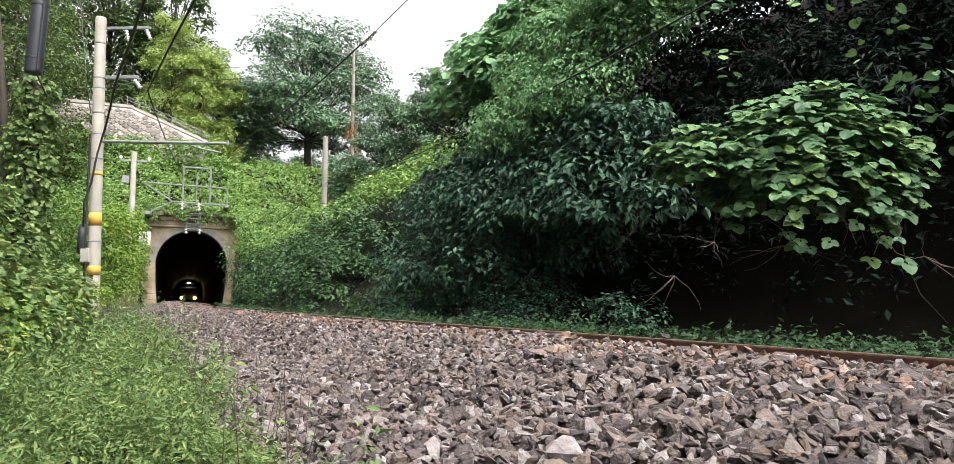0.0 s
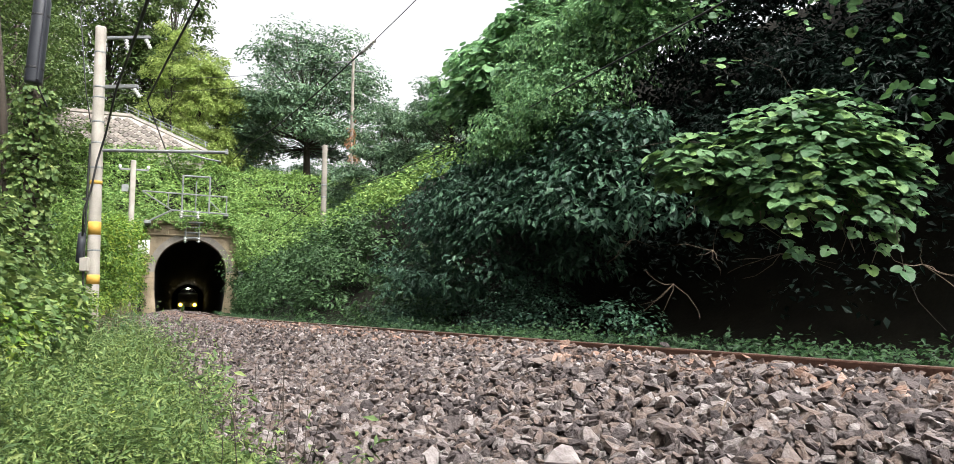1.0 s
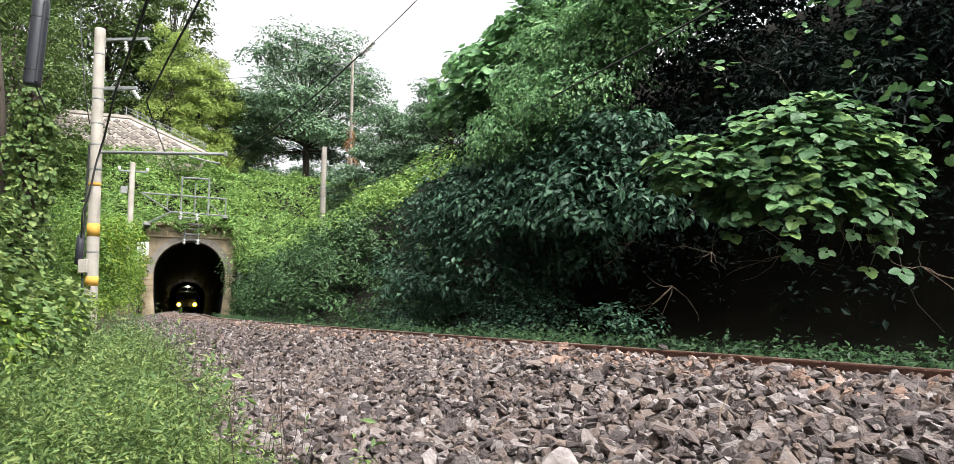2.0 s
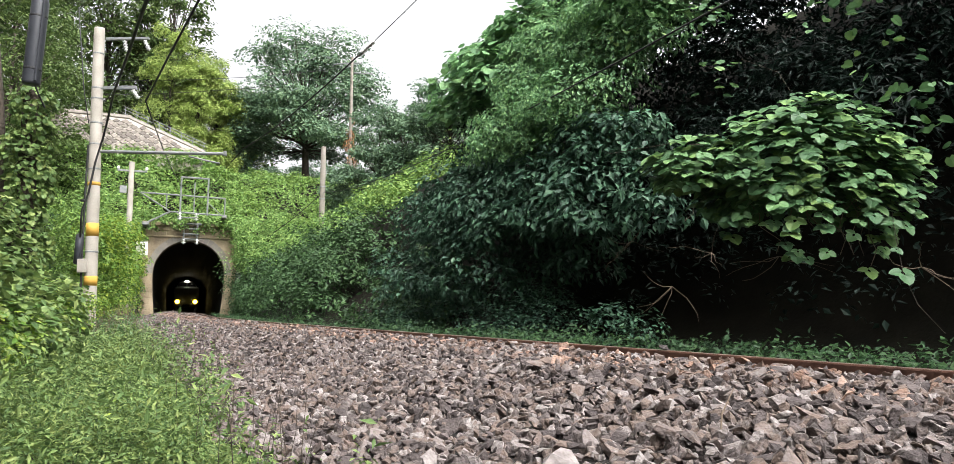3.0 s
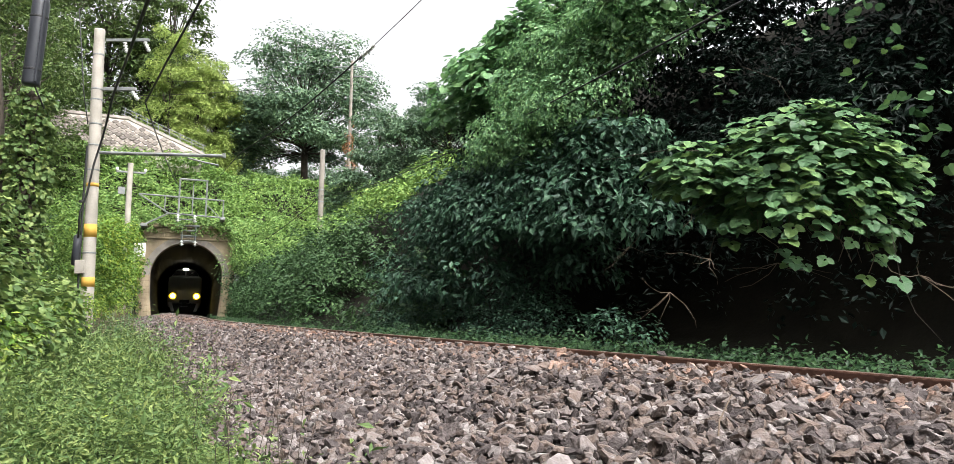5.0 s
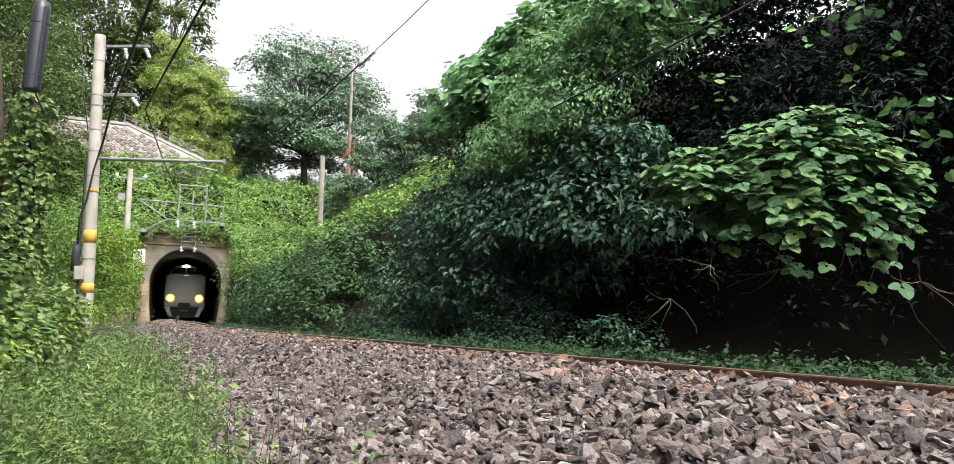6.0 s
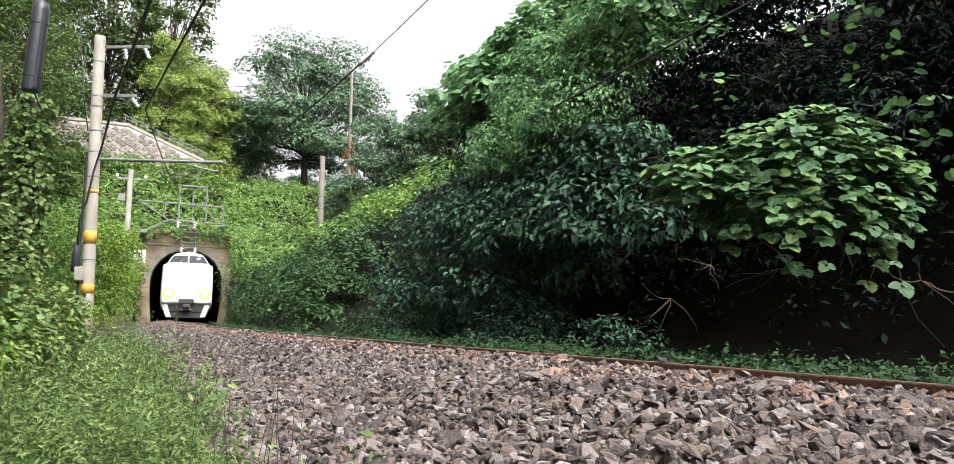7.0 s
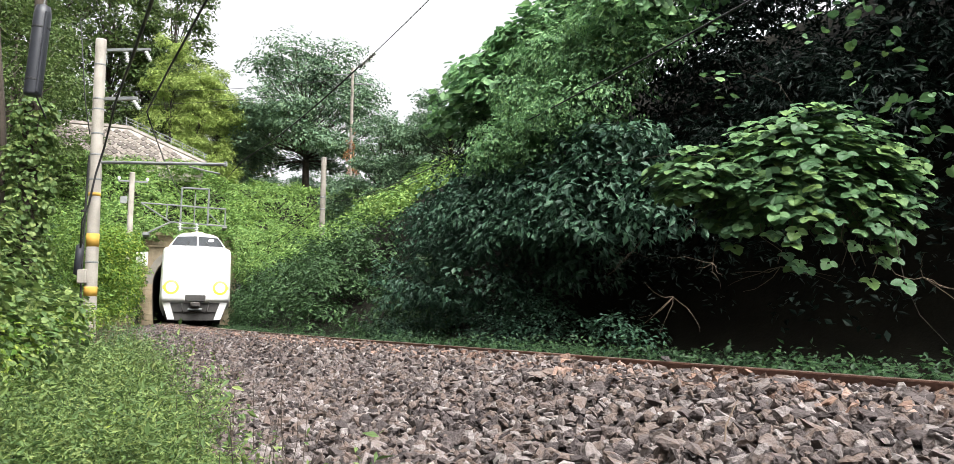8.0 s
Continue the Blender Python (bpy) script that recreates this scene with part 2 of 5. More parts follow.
def sheet(name, ys, os_, height, mat, thick_label):
    yy, oo = np.meshgrid(ys, os_, indexing="ij")
    hh = height(yy, oo)
    hh = hh + 0.05 * lumps(yy * 1.0, oo, hh, 1.7) * (np.abs(oo - 0.5) > 3.8)
    p = along(yy, oo, hh).reshape(-1, 3)
    m = len(os_)
    faces = [(i * m + j, i * m + j + 1, (i + 1) * m + j + 1, (i + 1) * m + j) for i in range(len(ys) - 1) for j in range(m - 1)]
    ob = new(name, flat_mesh(name, p, [f[::-1] for f in faces], mat, True))
    return tagged(ob, thick_label, "ground", kind="structure")


O_STEPS = np.unique(np.concatenate([np.linspace(-16, 18, 120), np.array([-400, -200, -120, -80, -50, -35, -25, -20, 22, 28, 40, 60, 90, 140, 220, 400])]))
sheet("ground", np.concatenate([[-300, -150, -80], np.linspace(-40, 50, 140)]), O_STEPS, cut_height, SHADE_SOIL, "near-black soil of the railway cutting under plants, shade in its colour")
sheet("hillside", np.concatenate([np.linspace(50, 100, 70), [110, 130, 160, 220, 320, 500]]), O_STEPS, hill_height, SHADE_SOIL, "near-black soil hillside above the tunnel portal, shade in its colour")


# ======== mesh builders ========
def part(name, bm, mat, parent=None, label="", smooth_shade=False):
    me = bpy.data.meshes.new(name)
    bm.to_mesh(me)
    bm.free()
    me.materials.append(mat)
    if smooth_shade:
        me.polygons.foreach_set("use_smooth", [True] * len(me.polygons))
    ob = new(name, me)
    ob.parent = parent
    if label:
        ob["label"] = label
    return ob


def empty(name, m, label, category, group=""):
    ob = new(name)
    ob.empty_display_size = 0.1
    ob.matrix_basis = m
    return tagged(ob, label, category, group)


def add_box(bm, x0, x1, y0, y1, z0, z1, bevel=0.0, m=None):
    r = bmesh.ops.create_cube(bm, size=1.0)
    vs = r["verts"]
    bmesh.ops.transform(bm, matrix=Matrix.Translation(((x0 + x1) / 2, (y0 + y1) / 2, (z0 + z1) / 2)) @ Matrix.Diagonal((x1 - x0, y1 - y0, z1 - z0, 1)), verts=vs)
    if bevel:
        es = list({e for v in vs for e in v.link_edges})
        r = bmesh.ops.bevel(bm, geom=es, offset=bevel, segments=1, affect="EDGES")
        vs = list({v for f in r["faces"] for v in f.verts} | {v for v in vs if v.is_valid})
    if m is not None:
        bmesh.ops.transform(bm, matrix=m, verts=[v for v in vs if v.is_valid])
    return bm


def box(x0, x1, y0, y1, z0, z1, bevel=0.0, m=None):
    return add_box(bmesh.new(), x0, x1, y0, y1, z0, z1, bevel, m)


def add_tube(bm, points, radii, n=8, caps=True):
    """A round tapered tube along points."""
    pts = [Vector(p) for p in points]
    rings = []
    side = None
    for i, p in enumerate(pts):
        d = (pts[min(i + 1, len(pts) - 1)] - pts[max(i - 1, 0)]).normalized()
        if side is None:
            side = d.orthogonal().normalized()
        side = (side - d * side.dot(d)).normalized()
        up = d.cross(side)
        r = radii[i] if hasattr(radii, "__len__") else radii
        rings.append([bm.verts.new(p + (side * math.cos(a) + up * math.sin(a)) * r) for a in (2 * math.pi * k / n for k in range(n))])
    for a, b in zip(rings, rings[1:]):
        for k in range(n):
            bm.faces.new((a[k], a[(k + 1) % n], b[(k + 1) % n], b[k]))
    if caps:
        bm.faces.new(rings[0][::-1])
        bm.faces.new(rings[-1])
    return bm


def tube(points, radii, n=8):
    return add_tube(bmesh.new(), points, radii, n)


def lathe(profile, n=14):
    """Turned shape about z from (radius, z) pairs."""
    bm = bmesh.new()
    rings = [[bm.verts.new((r * math.cos(2 * math.pi * k / n), r * math.sin(2 * math.pi * k / n), z)) for k in range(n)] for r, z in profile]
    for a, b in zip(rings, rings[1:]):
        for k in range(n):
            bm.faces.new((a[k], a[(k + 1) % n], b[(k + 1) % n], b[k]))
    bm.faces.new(rings[0][::-1])
    bm.faces.new(rings[-1])
    return bm


def tri_mesh(name, verts, tris, mat, flat=True):
    me = bpy.data.meshes.new(name)
    me.vertices.add(len(verts))
    me.vertices.foreach_set("co", np.asarray(verts, np.float32).ravel())
    me.loops.add(len(tris) * 3)
    me.loops.foreach_set("vertex_index", np.asarray(tris, np.int32).ravel())
    me.polygons.add(len(tris))
    me.polygons.foreach_set("loop_start", np.arange(len(tris), dtype=np.int32) * 3)
    me.polygons.foreach_set("loop_total", np.full(len(tris), 3, np.int32))
    me.polygons.foreach_set("use_smooth", np.zeros(len(tris), bool))
    me.update(calc_edges=True)
    me.materials.append(mat)
    return me


def unit(v):
    return v / np.maximum(np.linalg.norm(v, axis=-1, keepdims=True), 1e-9)


def leaf_shape(kind):
    """Leaf template: rows of (along, across, up), and triangles."""
    if kind == "oval":
        return np.array([(0, 0, 0), (0.42, 0.27, 0.07), (1, 0, -0.06), (0.42, -0.27, 0.07)]), np.array([(0, 2, 1), (0, 3, 2)])
    if kind == "lance":
        return np.array([(0, 0, 0), (0.4, 0.13, 0.04), (1, 0, -0.12), (0.4, -0.13, 0.04)]), np.array([(0, 2, 1), (0, 3, 2)])
    if kind == "leaflet":
        return np.array([(0, 0, 0), (0.4, 0.19, 0.05), (1, 0, -0.08), (0.4, -0.19, 0.05)]), np.array([(0, 2, 1), (0, 3, 2)])
    if kind == "blade":
        return np.array([(0, 0.022, 0), (0, -0.022, 0), (0.55, 0.018, 0.10), (0.55, -0.018, 0.10), (1, 0, -0.02)]), np.array([(0, 1, 2), (1, 3, 2), (2, 3, 4)])
    v = [(0.1, 0, -0.02), (-0.05, 0.22, 0.03), (0.15, 0.47, 0.07), (0.5, 0.49, 0.06), (0.83, 0.28, 0.0), (0.98, 0, -0.08), (0.83, -0.28, 0.0), (0.5, -0.49, 0.06), (0.15, -0.47, 0.07), (-0.05, -0.22, 0.03)]
    return np.array(v), np.array([(0, i + 1, i) for i in range(1, 9)] + [(0, 1, 9)][:0])


def scatter(name, mat, p, nrm, size, kind="oval", rng=None, droop=0.3, tilt=0.6, parent=None):
    """One mesh of many leaves, each its own island, at places p with facing nrm."""
    n = len(p)
    tv, tf = leaf_shape(kind)
    up = unit(nrm + rng.normal(0, tilt, (n, 3)))
    d = rng.normal(0, 1, (n, 3))
    d[:, 2] -= droop * 1.6
    d = unit(d - up * (d * up).sum(-1, keepdims=True))
    w = np.cross(up, d)
    sz = (np.asarray(size) * np.ones(n))[:, None, None]
    v = p[:, None] + sz * (tv[None, :, 0:1] * d[:, None] + tv[None, :, 1:2] * w[:, None] + tv[None, :, 2:3] * up[:, None])
    f = tf[None] + (np.arange(n) * len(tv))[:, None, None]
    ob = new(name, tri_mesh(name, v.reshape(-1, 3), f.reshape(-1, 3), mat))
    ob.parent = parent
    return ob


def blob_points(c, radii, n, rng, rough=0.25, freq=1.6, low=-0.55, turn=0.0, depth=0.14):
    """Places and facings over a lumpy ellipsoid, thinning inwards."""
    d = unit(rng.normal(0, 1, (int(n * 1.6) + 8, 3)))
    d = d[d[:, 2] > low][: int(n)]
    r = 1 + rough * lumps(d[:, 0] * 3 + c[0], d[:, 1] * 3 + c[1], d[:, 2] * 3 + c[2], freq) - np.abs(rng.normal(0, depth, len(d)))
    q = d * r[:, None] * np.array(radii)
    ca, sa = math.cos(turn), math.sin(turn)
    q = np.stack([q[:, 0] * ca - q[:, 1] * sa, q[:, 0] * sa + q[:, 1] * ca, q[:, 2]], -1)
    f = np.stack([d[:, 0] * ca - d[:, 1] * sa, d[:, 0] * sa + d[:, 1] * ca, d[:, 2]], -1)
    return q + np.asarray(c), f


def clump_noise(p, wave):
    """Smooth noise about -1 to 1 with lumps of the given size, at rows of places."""
    k = 6.283 / wave
    x, y, z = p[:, 0] * k, p[:, 1] * k, p[:, 2] * k
    a = np.sin(x * 0.83 + 0.6 * y + 1.9 * np.sin(z * 0.41 + 0.3 * x)) + np.sin(y * 0.91 - 0.5 * z + 1.7 * np.sin(x * 0.37 - 0.2 * y))
    return (a + np.sin(z * 1.07 + 0.4 * x - 0.3 * y + 1.6 * np.sin(y * 0.33))) / 2.2


def foliage(name, mat, blobs, size, kind="oval", seed=1, density=1.3, droop=0.3, tilt=0.36, parent=None, rough=0.3, depth=0.12, relief=5.0, rise=0.75, hollow=0.06):
    """Leaves over many lumps given as (centre, radii, turn, leaves), gathered in tufts with hollows between them."""
    rng = np.random.default_rng(seed)
    ps, fs = [], []
    for c, radii, turn, n in blobs:
        q, f = blob_points(c, radii, n * density, rng, turn=turn, rough=rough, depth=depth)
        ps.append(q)
        fs.append(f)
    p, f = np.concatenate(ps), np.concatenate(fs)
    tuft = clump_noise(p, size * relief)
    keep = rng.random(len(p)) < hollow + (1 - hollow) * smooth(-0.5, 0.3, tuft)
    p, f, tuft = p[keep], f[keep], tuft[keep]
    p = p + f * (tuft * size * relief * 0.16)[:, None]
    f = f * 0.6 + np.array((0, 0, rise))
    sz = size * rng.uniform(0.6, 1.25, len(p))
    return scatter(name, mat, p, f, sz, kind, rng, droop, tilt, parent)


def stone_shape(rng, corners=11):
    """An angular broken stone of about unit size, flat-faced and lying flat: the hull of a few points in a slab."""
    v = rng.uniform(-1, 1, (corners, 3))
    v = v / np.maximum(np.linalg.norm(v, ord=4, axis=1, keepdims=True), 1e-6) * rng.uniform(0.86, 1.0, (corners, 1))
    v = v * np.array([1.0, rng.uniform(0.6, 0.9), rng.uniform(0.36, 0.62)])
    bm = bmesh.new()
    for q in v:
        bm.verts.new(q.tolist())
    got = bmesh.ops.convex_hull(bm, input=bm.verts)
    bmesh.ops.delete(bm, geom=list({x for x in got["geom_interior"] + got["geom_unused"] if isinstance(x, bmesh.types.BMVert)}), context="VERTS")
    bmesh.ops.triangulate(bm, faces=bm.faces)
    bmesh.ops.recalc_face_normals(bm, faces=bm.faces)
    bm.verts.index_update()
    out = np.array([x.co[:] for x in bm.verts]), np.array([[x.index for x in fc.verts] for fc in bm.faces])
    bm.free()
    return out


# ======== tunnel and portal ========
PY = 50.0  # the portal's place along the line
HALF, SPRING, TOP, SIDE = 2.3, 2.5, 5.75, 3.05
PORTAL_M = Matrix.Translation(spot(PY, 0.53)) @ pose(0, 0, 0, 0, 0, heading(PY))


def arch_line(r_extra=0.0, n=18):
    """Half-round arch on slightly leaning sides, from the left foot to the right foot, as (x, z)."""
    pts = [(-HALF + 0.22 - r_extra, -0.4), (-HALF + 0.06 - r_extra, 1.0)]
    pts += [(-(HALF + r_extra) * math.cos(math.pi * k / n), SPRING + (HALF + r_extra) * math.sin(math.pi * k / n)) for k in range(n + 1)]
    return pts + [(HALF - 0.06 + r_extra, 1.0), (HALF - 0.22 + r_extra, -0.4)]


def portal():
    bm = bmesh.new()
    inner = arch_line()
    outer = []
    for x, z in inner:
        if z < SPRING:
            outer.append((math.copysign(SIDE, x), z))
        else:
            k = max(abs(x) / SIDE, (z - SPRING) / (TOP - SPRING))
            dx, dz = x, z - SPRING
            s = min(SIDE / max(abs(dx), 1e-6), (TOP - SPRING) / max(dz, 1e-6))
            outer.append((dx * s, SPRING + dz * s))
    rows = []
    for y in (0.0, 1.1):
        rows.append(([bm.verts.new((x, y, z)) for x, z in inner], [bm.verts.new((x, y, z)) for x, z in outer]))
    (fi, fo), (bi, bo) = rows
    for k in range(len(inner) - 1):
        bm.faces.new((fi[k], fi[k + 1], fo[k + 1], fo[k]))
        bm.faces.new((bi[k + 1], bi[k], bo[k], bo[k + 1]))
        bm.faces.new((fi[k + 1], fi[k], bi[k], bi[k + 1]))
        bm.faces.new((fo[k], fo[k + 1], bo[k + 1], bo[k]))
    bmesh.ops.recalc_face_normals(bm, faces=bm.faces)
    wall = part("tunnel_portal", bm, PORTAL_STONE)
    wall.matrix_basis = PORTAL_M
    tagged(wall, "weathered beige stone tunnel portal with mossy stains", "tunnel portal", kind="structure")
    # arch stones, standing a little proud
    n = 23
    for k in range(n):
        a0, a1 = math.pi * (k + 0.03) / n, math.pi * (k + 0.97) / n
        bm = bmesh.new()
        quad = [(-(HALF + r) * math.cos(a), SPRING + (HALF + r) * math.sin(a)) for a, r in ((a0, 0.0), (a1, 0.0), (a1, 0.42), (a0, 0.42))]
        f = [bm.verts.new((x, -0.06 - 0.015 * (k % 3), z)) for x, z in quad]
        b = [bm.verts.new((x, 0.0, z)) for x, z in quad]
        bm.faces.new(f)
        for i in range(4):
            bm.faces.new((f[i], f[(i + 1) % 4], b[(i + 1) % 4], b[i]))
        bmesh.ops.recalc_face_normals(bm, faces=bm.faces)
        part("arch_stone", bm, OLD_CONCRETE, wall, "pale grey arch stone")
    for side in (-1, 1):
        for c in range(7):
            z0 = -0.35 + c * 0.41
            w = 0.45 if c % 2 else 0.65
            x0 = HALF - 0.02
            part("quoin_stone", box(min(side * x0, side * (x0 + w)), max(side * x0, side * (x0 + w)), -0.07, 0.0, z0, z0 + 0.39, 0.012), PORTAL_STONE, wall)
    for c, z0 in enumerate((5.1, 5.42)):
        for k in range(7):
            x0 = -3.5 + k * 1.0 + (0.4 if c else 0.0)
            if (z0 < 5.2 and abs(x0 + 0.48) < 1.3) or x0 < -3.05 or x0 + 0.97 > 3.05:
                continue
            part("block", box(x0, x0 + 0.97, -0.05, 0.0, z0 + 0.005, z0 + 0.31, 0.012), PORTAL_STONE, wall)
    part("string_course", box(-3.08, 3.08, -0.14, 0.0, 4.98, 5.1, 0.02), PORTAL_STONE, wall, "thin projecting stone course")
    part("coping", box(-3.15, 3.15, -0.18, 1.15, TOP, TOP + 0.28, 0.03), PORTAL_STONE, wall, "mossy coping course")
    # tunnel lining
    bm = bmesh.new()
    rings = []
    for y in np.linspace(PY + 1.0, 150, 40):
        m = Matrix.Translation(spot(y, 0.53)) @ pose(0, 0, 0, 0, 0, heading(y))
        rings.append([bm.verts.new(m @ Vector((x, 0, z))) for x, z in arch_line(0.02)])
    for a, b in zip(rings, rings[1:]):
        for k in range(len(a) - 1):
            bm.faces.new((a[k], b[k], b[k + 1], a[k + 1]))
        bm.faces.new((a[-1], b[-1], b[0], a[0]))
    bm.faces.new(rings[-1])
    tagged(part("tunnel", bm, TUNNEL_DARK), "near-black lining of a single-track tunnel, interior shade in its colour", "tunnel", kind="structure")


portal()


# ======== rails and ballast ========
def rail(o, drop, name="rail"):
    """Flat-bottom rail following the curve."""
    prof = [(-0.0325, 0), (0.0325, 0), (0.0325, -0.038), (0.009, -0.055), (0.009, -0.125), (0.0635, -0.142), (0.0635, -0.153), (-0.0635, -0.153), (-0.0635, -0.142), (-0.009, -0.125), (-0.009, -0.055), (-0.0325, -0.038)]
    bm = bmesh.new()
    rings = [[bm.verts.new(spot(y, o + x, z - drop)) for x, z in prof] for y in np.concatenate([np.linspace(-30, 60, 120), np.linspace(62, 149, 30)])]
    n = len(prof)
    for a, b in zip(rings, rings[1:]):
        for k in range(n):
            bm.faces.new((a[k], b[k], b[(k + 1) % n], a[(k + 1) % n]))
    bmesh.ops.recalc_face_normals(bm, faces=bm.faces)
    ob = part(name, bm, RUST)
    bm = bmesh.new()
    rings = [[bm.verts.new(spot(y, o + x, z - drop)) for x, z in ((-0.034, -0.030), (-0.034, -0.004), (-0.026, 0.004), (0.026, 0.004), (0.034, -0.004), (0.034, -0.030))] for y in np.concatenate([np.linspace(-30, 60, 120), np.linspace(62, 149, 30)])]
    for a, b in zip(rings, rings[1:]):
        for k in range(5):
            bm.faces.new((a[k], a[k + 1], b[k + 1], b[k])).material_index = 1 if k == 2 else 0
    bmesh.ops.recalc_face_normals(bm, faces=bm.faces)
    head = part("rail_head", bm, RUST, ob, "rusty rail head with worn top")
    head.data.materials.append(RAIL_TOP)
    return tagged(ob, "rusty brown steel rail with a worn running surface", "rail", "rails of the track")


rail(0.0, 0.0)
rail(1.067 + 0.065, 0.10)


def sleepers():
    bm = box(-0.95, 0.95, -0.12, 0.12, -0.17, 0.0, 0.02)
    first = None
    rng = random.Random(4)
    for k in range(84):
        y = -8 + k * 0.7
        m = Matrix.Translation(spot(y, 0.53, -0.20)) @ pose(0, 0, 0, 0, 5.2, heading(y))
        if first is None:
            first = part("sleeper", bm, CONCRETE)
            first.matrix_basis = m
            tagged(first, "grey concrete railway sleeper bedded in ballast", "sleeper", "sleepers under the rails")
        else:
            copy_thing(first, m)


sleepers()


def ballast_bed():
    """The packed fines between the stones, a thin bank of its own over the soil, coloured dark as the gaps' shadow."""
    ys, os_ = np.linspace(-40, 52, 300), np.linspace(-2.55, 1.7, 26)
    yy, oo = np.meshgrid(ys, os_, indexing="ij")
    top = along(yy, oo, cut_height(yy, oo) + 0.008 - 0.05 * (oo < -2.5) - 0.05 * (oo > 1.6)).reshape(-1, 3)
    m = len(os_)
    faces = [(i * m + j, (i + 1) * m + j, (i + 1) * m + j + 1, i * m + j + 1) for i in range(len(ys) - 1) for j in range(m - 1)]
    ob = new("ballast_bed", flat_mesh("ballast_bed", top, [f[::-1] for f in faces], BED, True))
    tagged(ob, "packed stone fines under the ballast, shadow between stones in their dark colour", "ballast", kind="structure")


ballast_bed()


def ballast():
    rng = np.random.default_rng(7)
    shapes = [stone_shape(rng, 12) for _ in range(22)]
    plain = [stone_shape(rng, 8) for _ in range(16)]

    def strew(n, y0, y1, o0, o1, s0, s1, lift):
        y, o = rng.uniform(y0, y1, n), rng.uniform(o0, o1, n)
        edge = -2.62 + 0.7 * smooth(2, 14, y) + 0.12 * np.sin(y * 2.1) + 0.1 * np.sin(y * 5.3 + 1)
        keep = (o > edge - np.abs(rng.normal(0, 0.10, n))) & ~((np.abs(o) < 0.075) | (np.abs(o - 1.13) < 0.075))
        y, o = y[keep], o[keep]
        h = cut_height(y, o) + lift + rng.uniform(-0.012, 0.034, len(y)) + 0.02 * np.abs(lumps(y, o, o * 0, 4.0))
        h = np.where(np.abs(o) < 0.3, np.minimum(h, -0.056 + 0.012 * rng.normal(0, 1, len(y))), h)
        return y, along(y, o, h), rng.uniform(s0, s1, len(y)) * np.where(rng.random(len(y)) < 0.12, 1.35, 1.0), o

    def turned(n):
        a, b, c = rng.uniform(0, math.pi, n), rng.normal(0, 0.33, n), rng.normal(0, 0.33, n)
        q = unit(np.stack([np.cos(a), b, c, np.sin(a)], -1))
        w, x, y, z = q.T
        return np.stack([1 - 2 * (y * y + z * z), 2 * (x * y - z * w), 2 * (x * z + y * w), 2 * (x * y + z * w), 1 - 2 * (x * x + z * z), 2 * (y * z - x * w), 2 * (x * z - y * w), 2 * (y * z + x * w), 1 - 2 * (x * x + y * y)], -1).reshape(-1, 3, 3)

    def joined(sets, name, mat, label, shapes):
        vs, fs, base = [], [], 0
        for y, p, s, o in sets:
            r = turned(len(p))
            pick = rng.integers(0, len(shapes), len(p))
            for k, (tv, tf) in enumerate(shapes):
                i = np.nonzero(pick == k)[0]
                v = np.einsum("nij,kj->nki", r[i], tv) * s[i, None, None] + p[i, None]
                vs.append(v.reshape(-1, 3))
                fs.append((tf[None] + (base + np.arange(len(i)) * len(tv))[:, None, None]).reshape(-1, 3))
                base += len(i) * len(tv)
        ob = new(name, tri_mesh(name, np.concatenate(vs), np.concatenate(fs), mat))
        return tagged(ob, label, "ballast", kind="stuff")

    near = strew(26000, 0.6, 7, -2.9, 0.0, 0.017, 0.039, 0.0)
    edge_on = strew(15000, 7, 15, -2.7, 0.0, 0.021, 0.044, 0.0)
    mid = strew(11000, 15, 30, -2.6, 0.0, 0.030, 0.055, 0.0)
    far = strew(5500, 30, 56, -2.6, 1.6, 0.034, 0.055, 0.0)
    inner = strew(9000, -4, 20, 0.08, 1.9, 0.028, 0.046, -0.01)
    behind = strew(5000, -5, 0.6, -2.8, 0.0, 0.024, 0.042, 0.0)
    bed = joined([near], "ballast", STONE, "grey angular crushed-stone ballast with rusty tints", shapes)
    outer = joined([edge_on, mid, far, inner, behind], "far_ballast", STONE, "grey crushed-stone ballast running to the tunnel", plain)
    rust = strew(5200, -1.0, 34, -0.85, -0.07, 0.020, 0.044, 0.012)
    tagged(joined([rust], "rusty_ballast", STONE_RUST, "rust-stained ballast stones along the rail", plain))
    # the nearest stones, one by one
    meshes = [tri_mesh("stone", tv, tf, STONE_PIECE) for tv, tf in shapes]
    y, p, s, o = strew(620, 0.6, 5.0, -2.5, -0.4, 0.034, 0.056, 0.018)
    holder = empty("ballast_top_layer", Matrix.Identity(4), "loose grey and buff ballast stones lying on the bed", "ballast")
    for k in range(min(300, len(p))):
        ob = new("stone", meshes[int(rng.integers(0, len(meshes)))])
        ob.parent = holder
        ob.matrix_basis = Matrix.LocRotScale(Vector(p[k].tolist()), Euler((rng.normal(0, 0.4), rng.normal(0, 0.4), rng.uniform(0, 6.28))), Vector((float(s[k]),) * 3))


# ======== foliage masses ========
def track_blob(y, o, h, ry, ro, rh, n):
    """A lump in track coordinates, its long side along the line."""
    return (tuple(along(y, o, h).tolist()), (ro, ry, rh), math.radians(heading(y)), n)


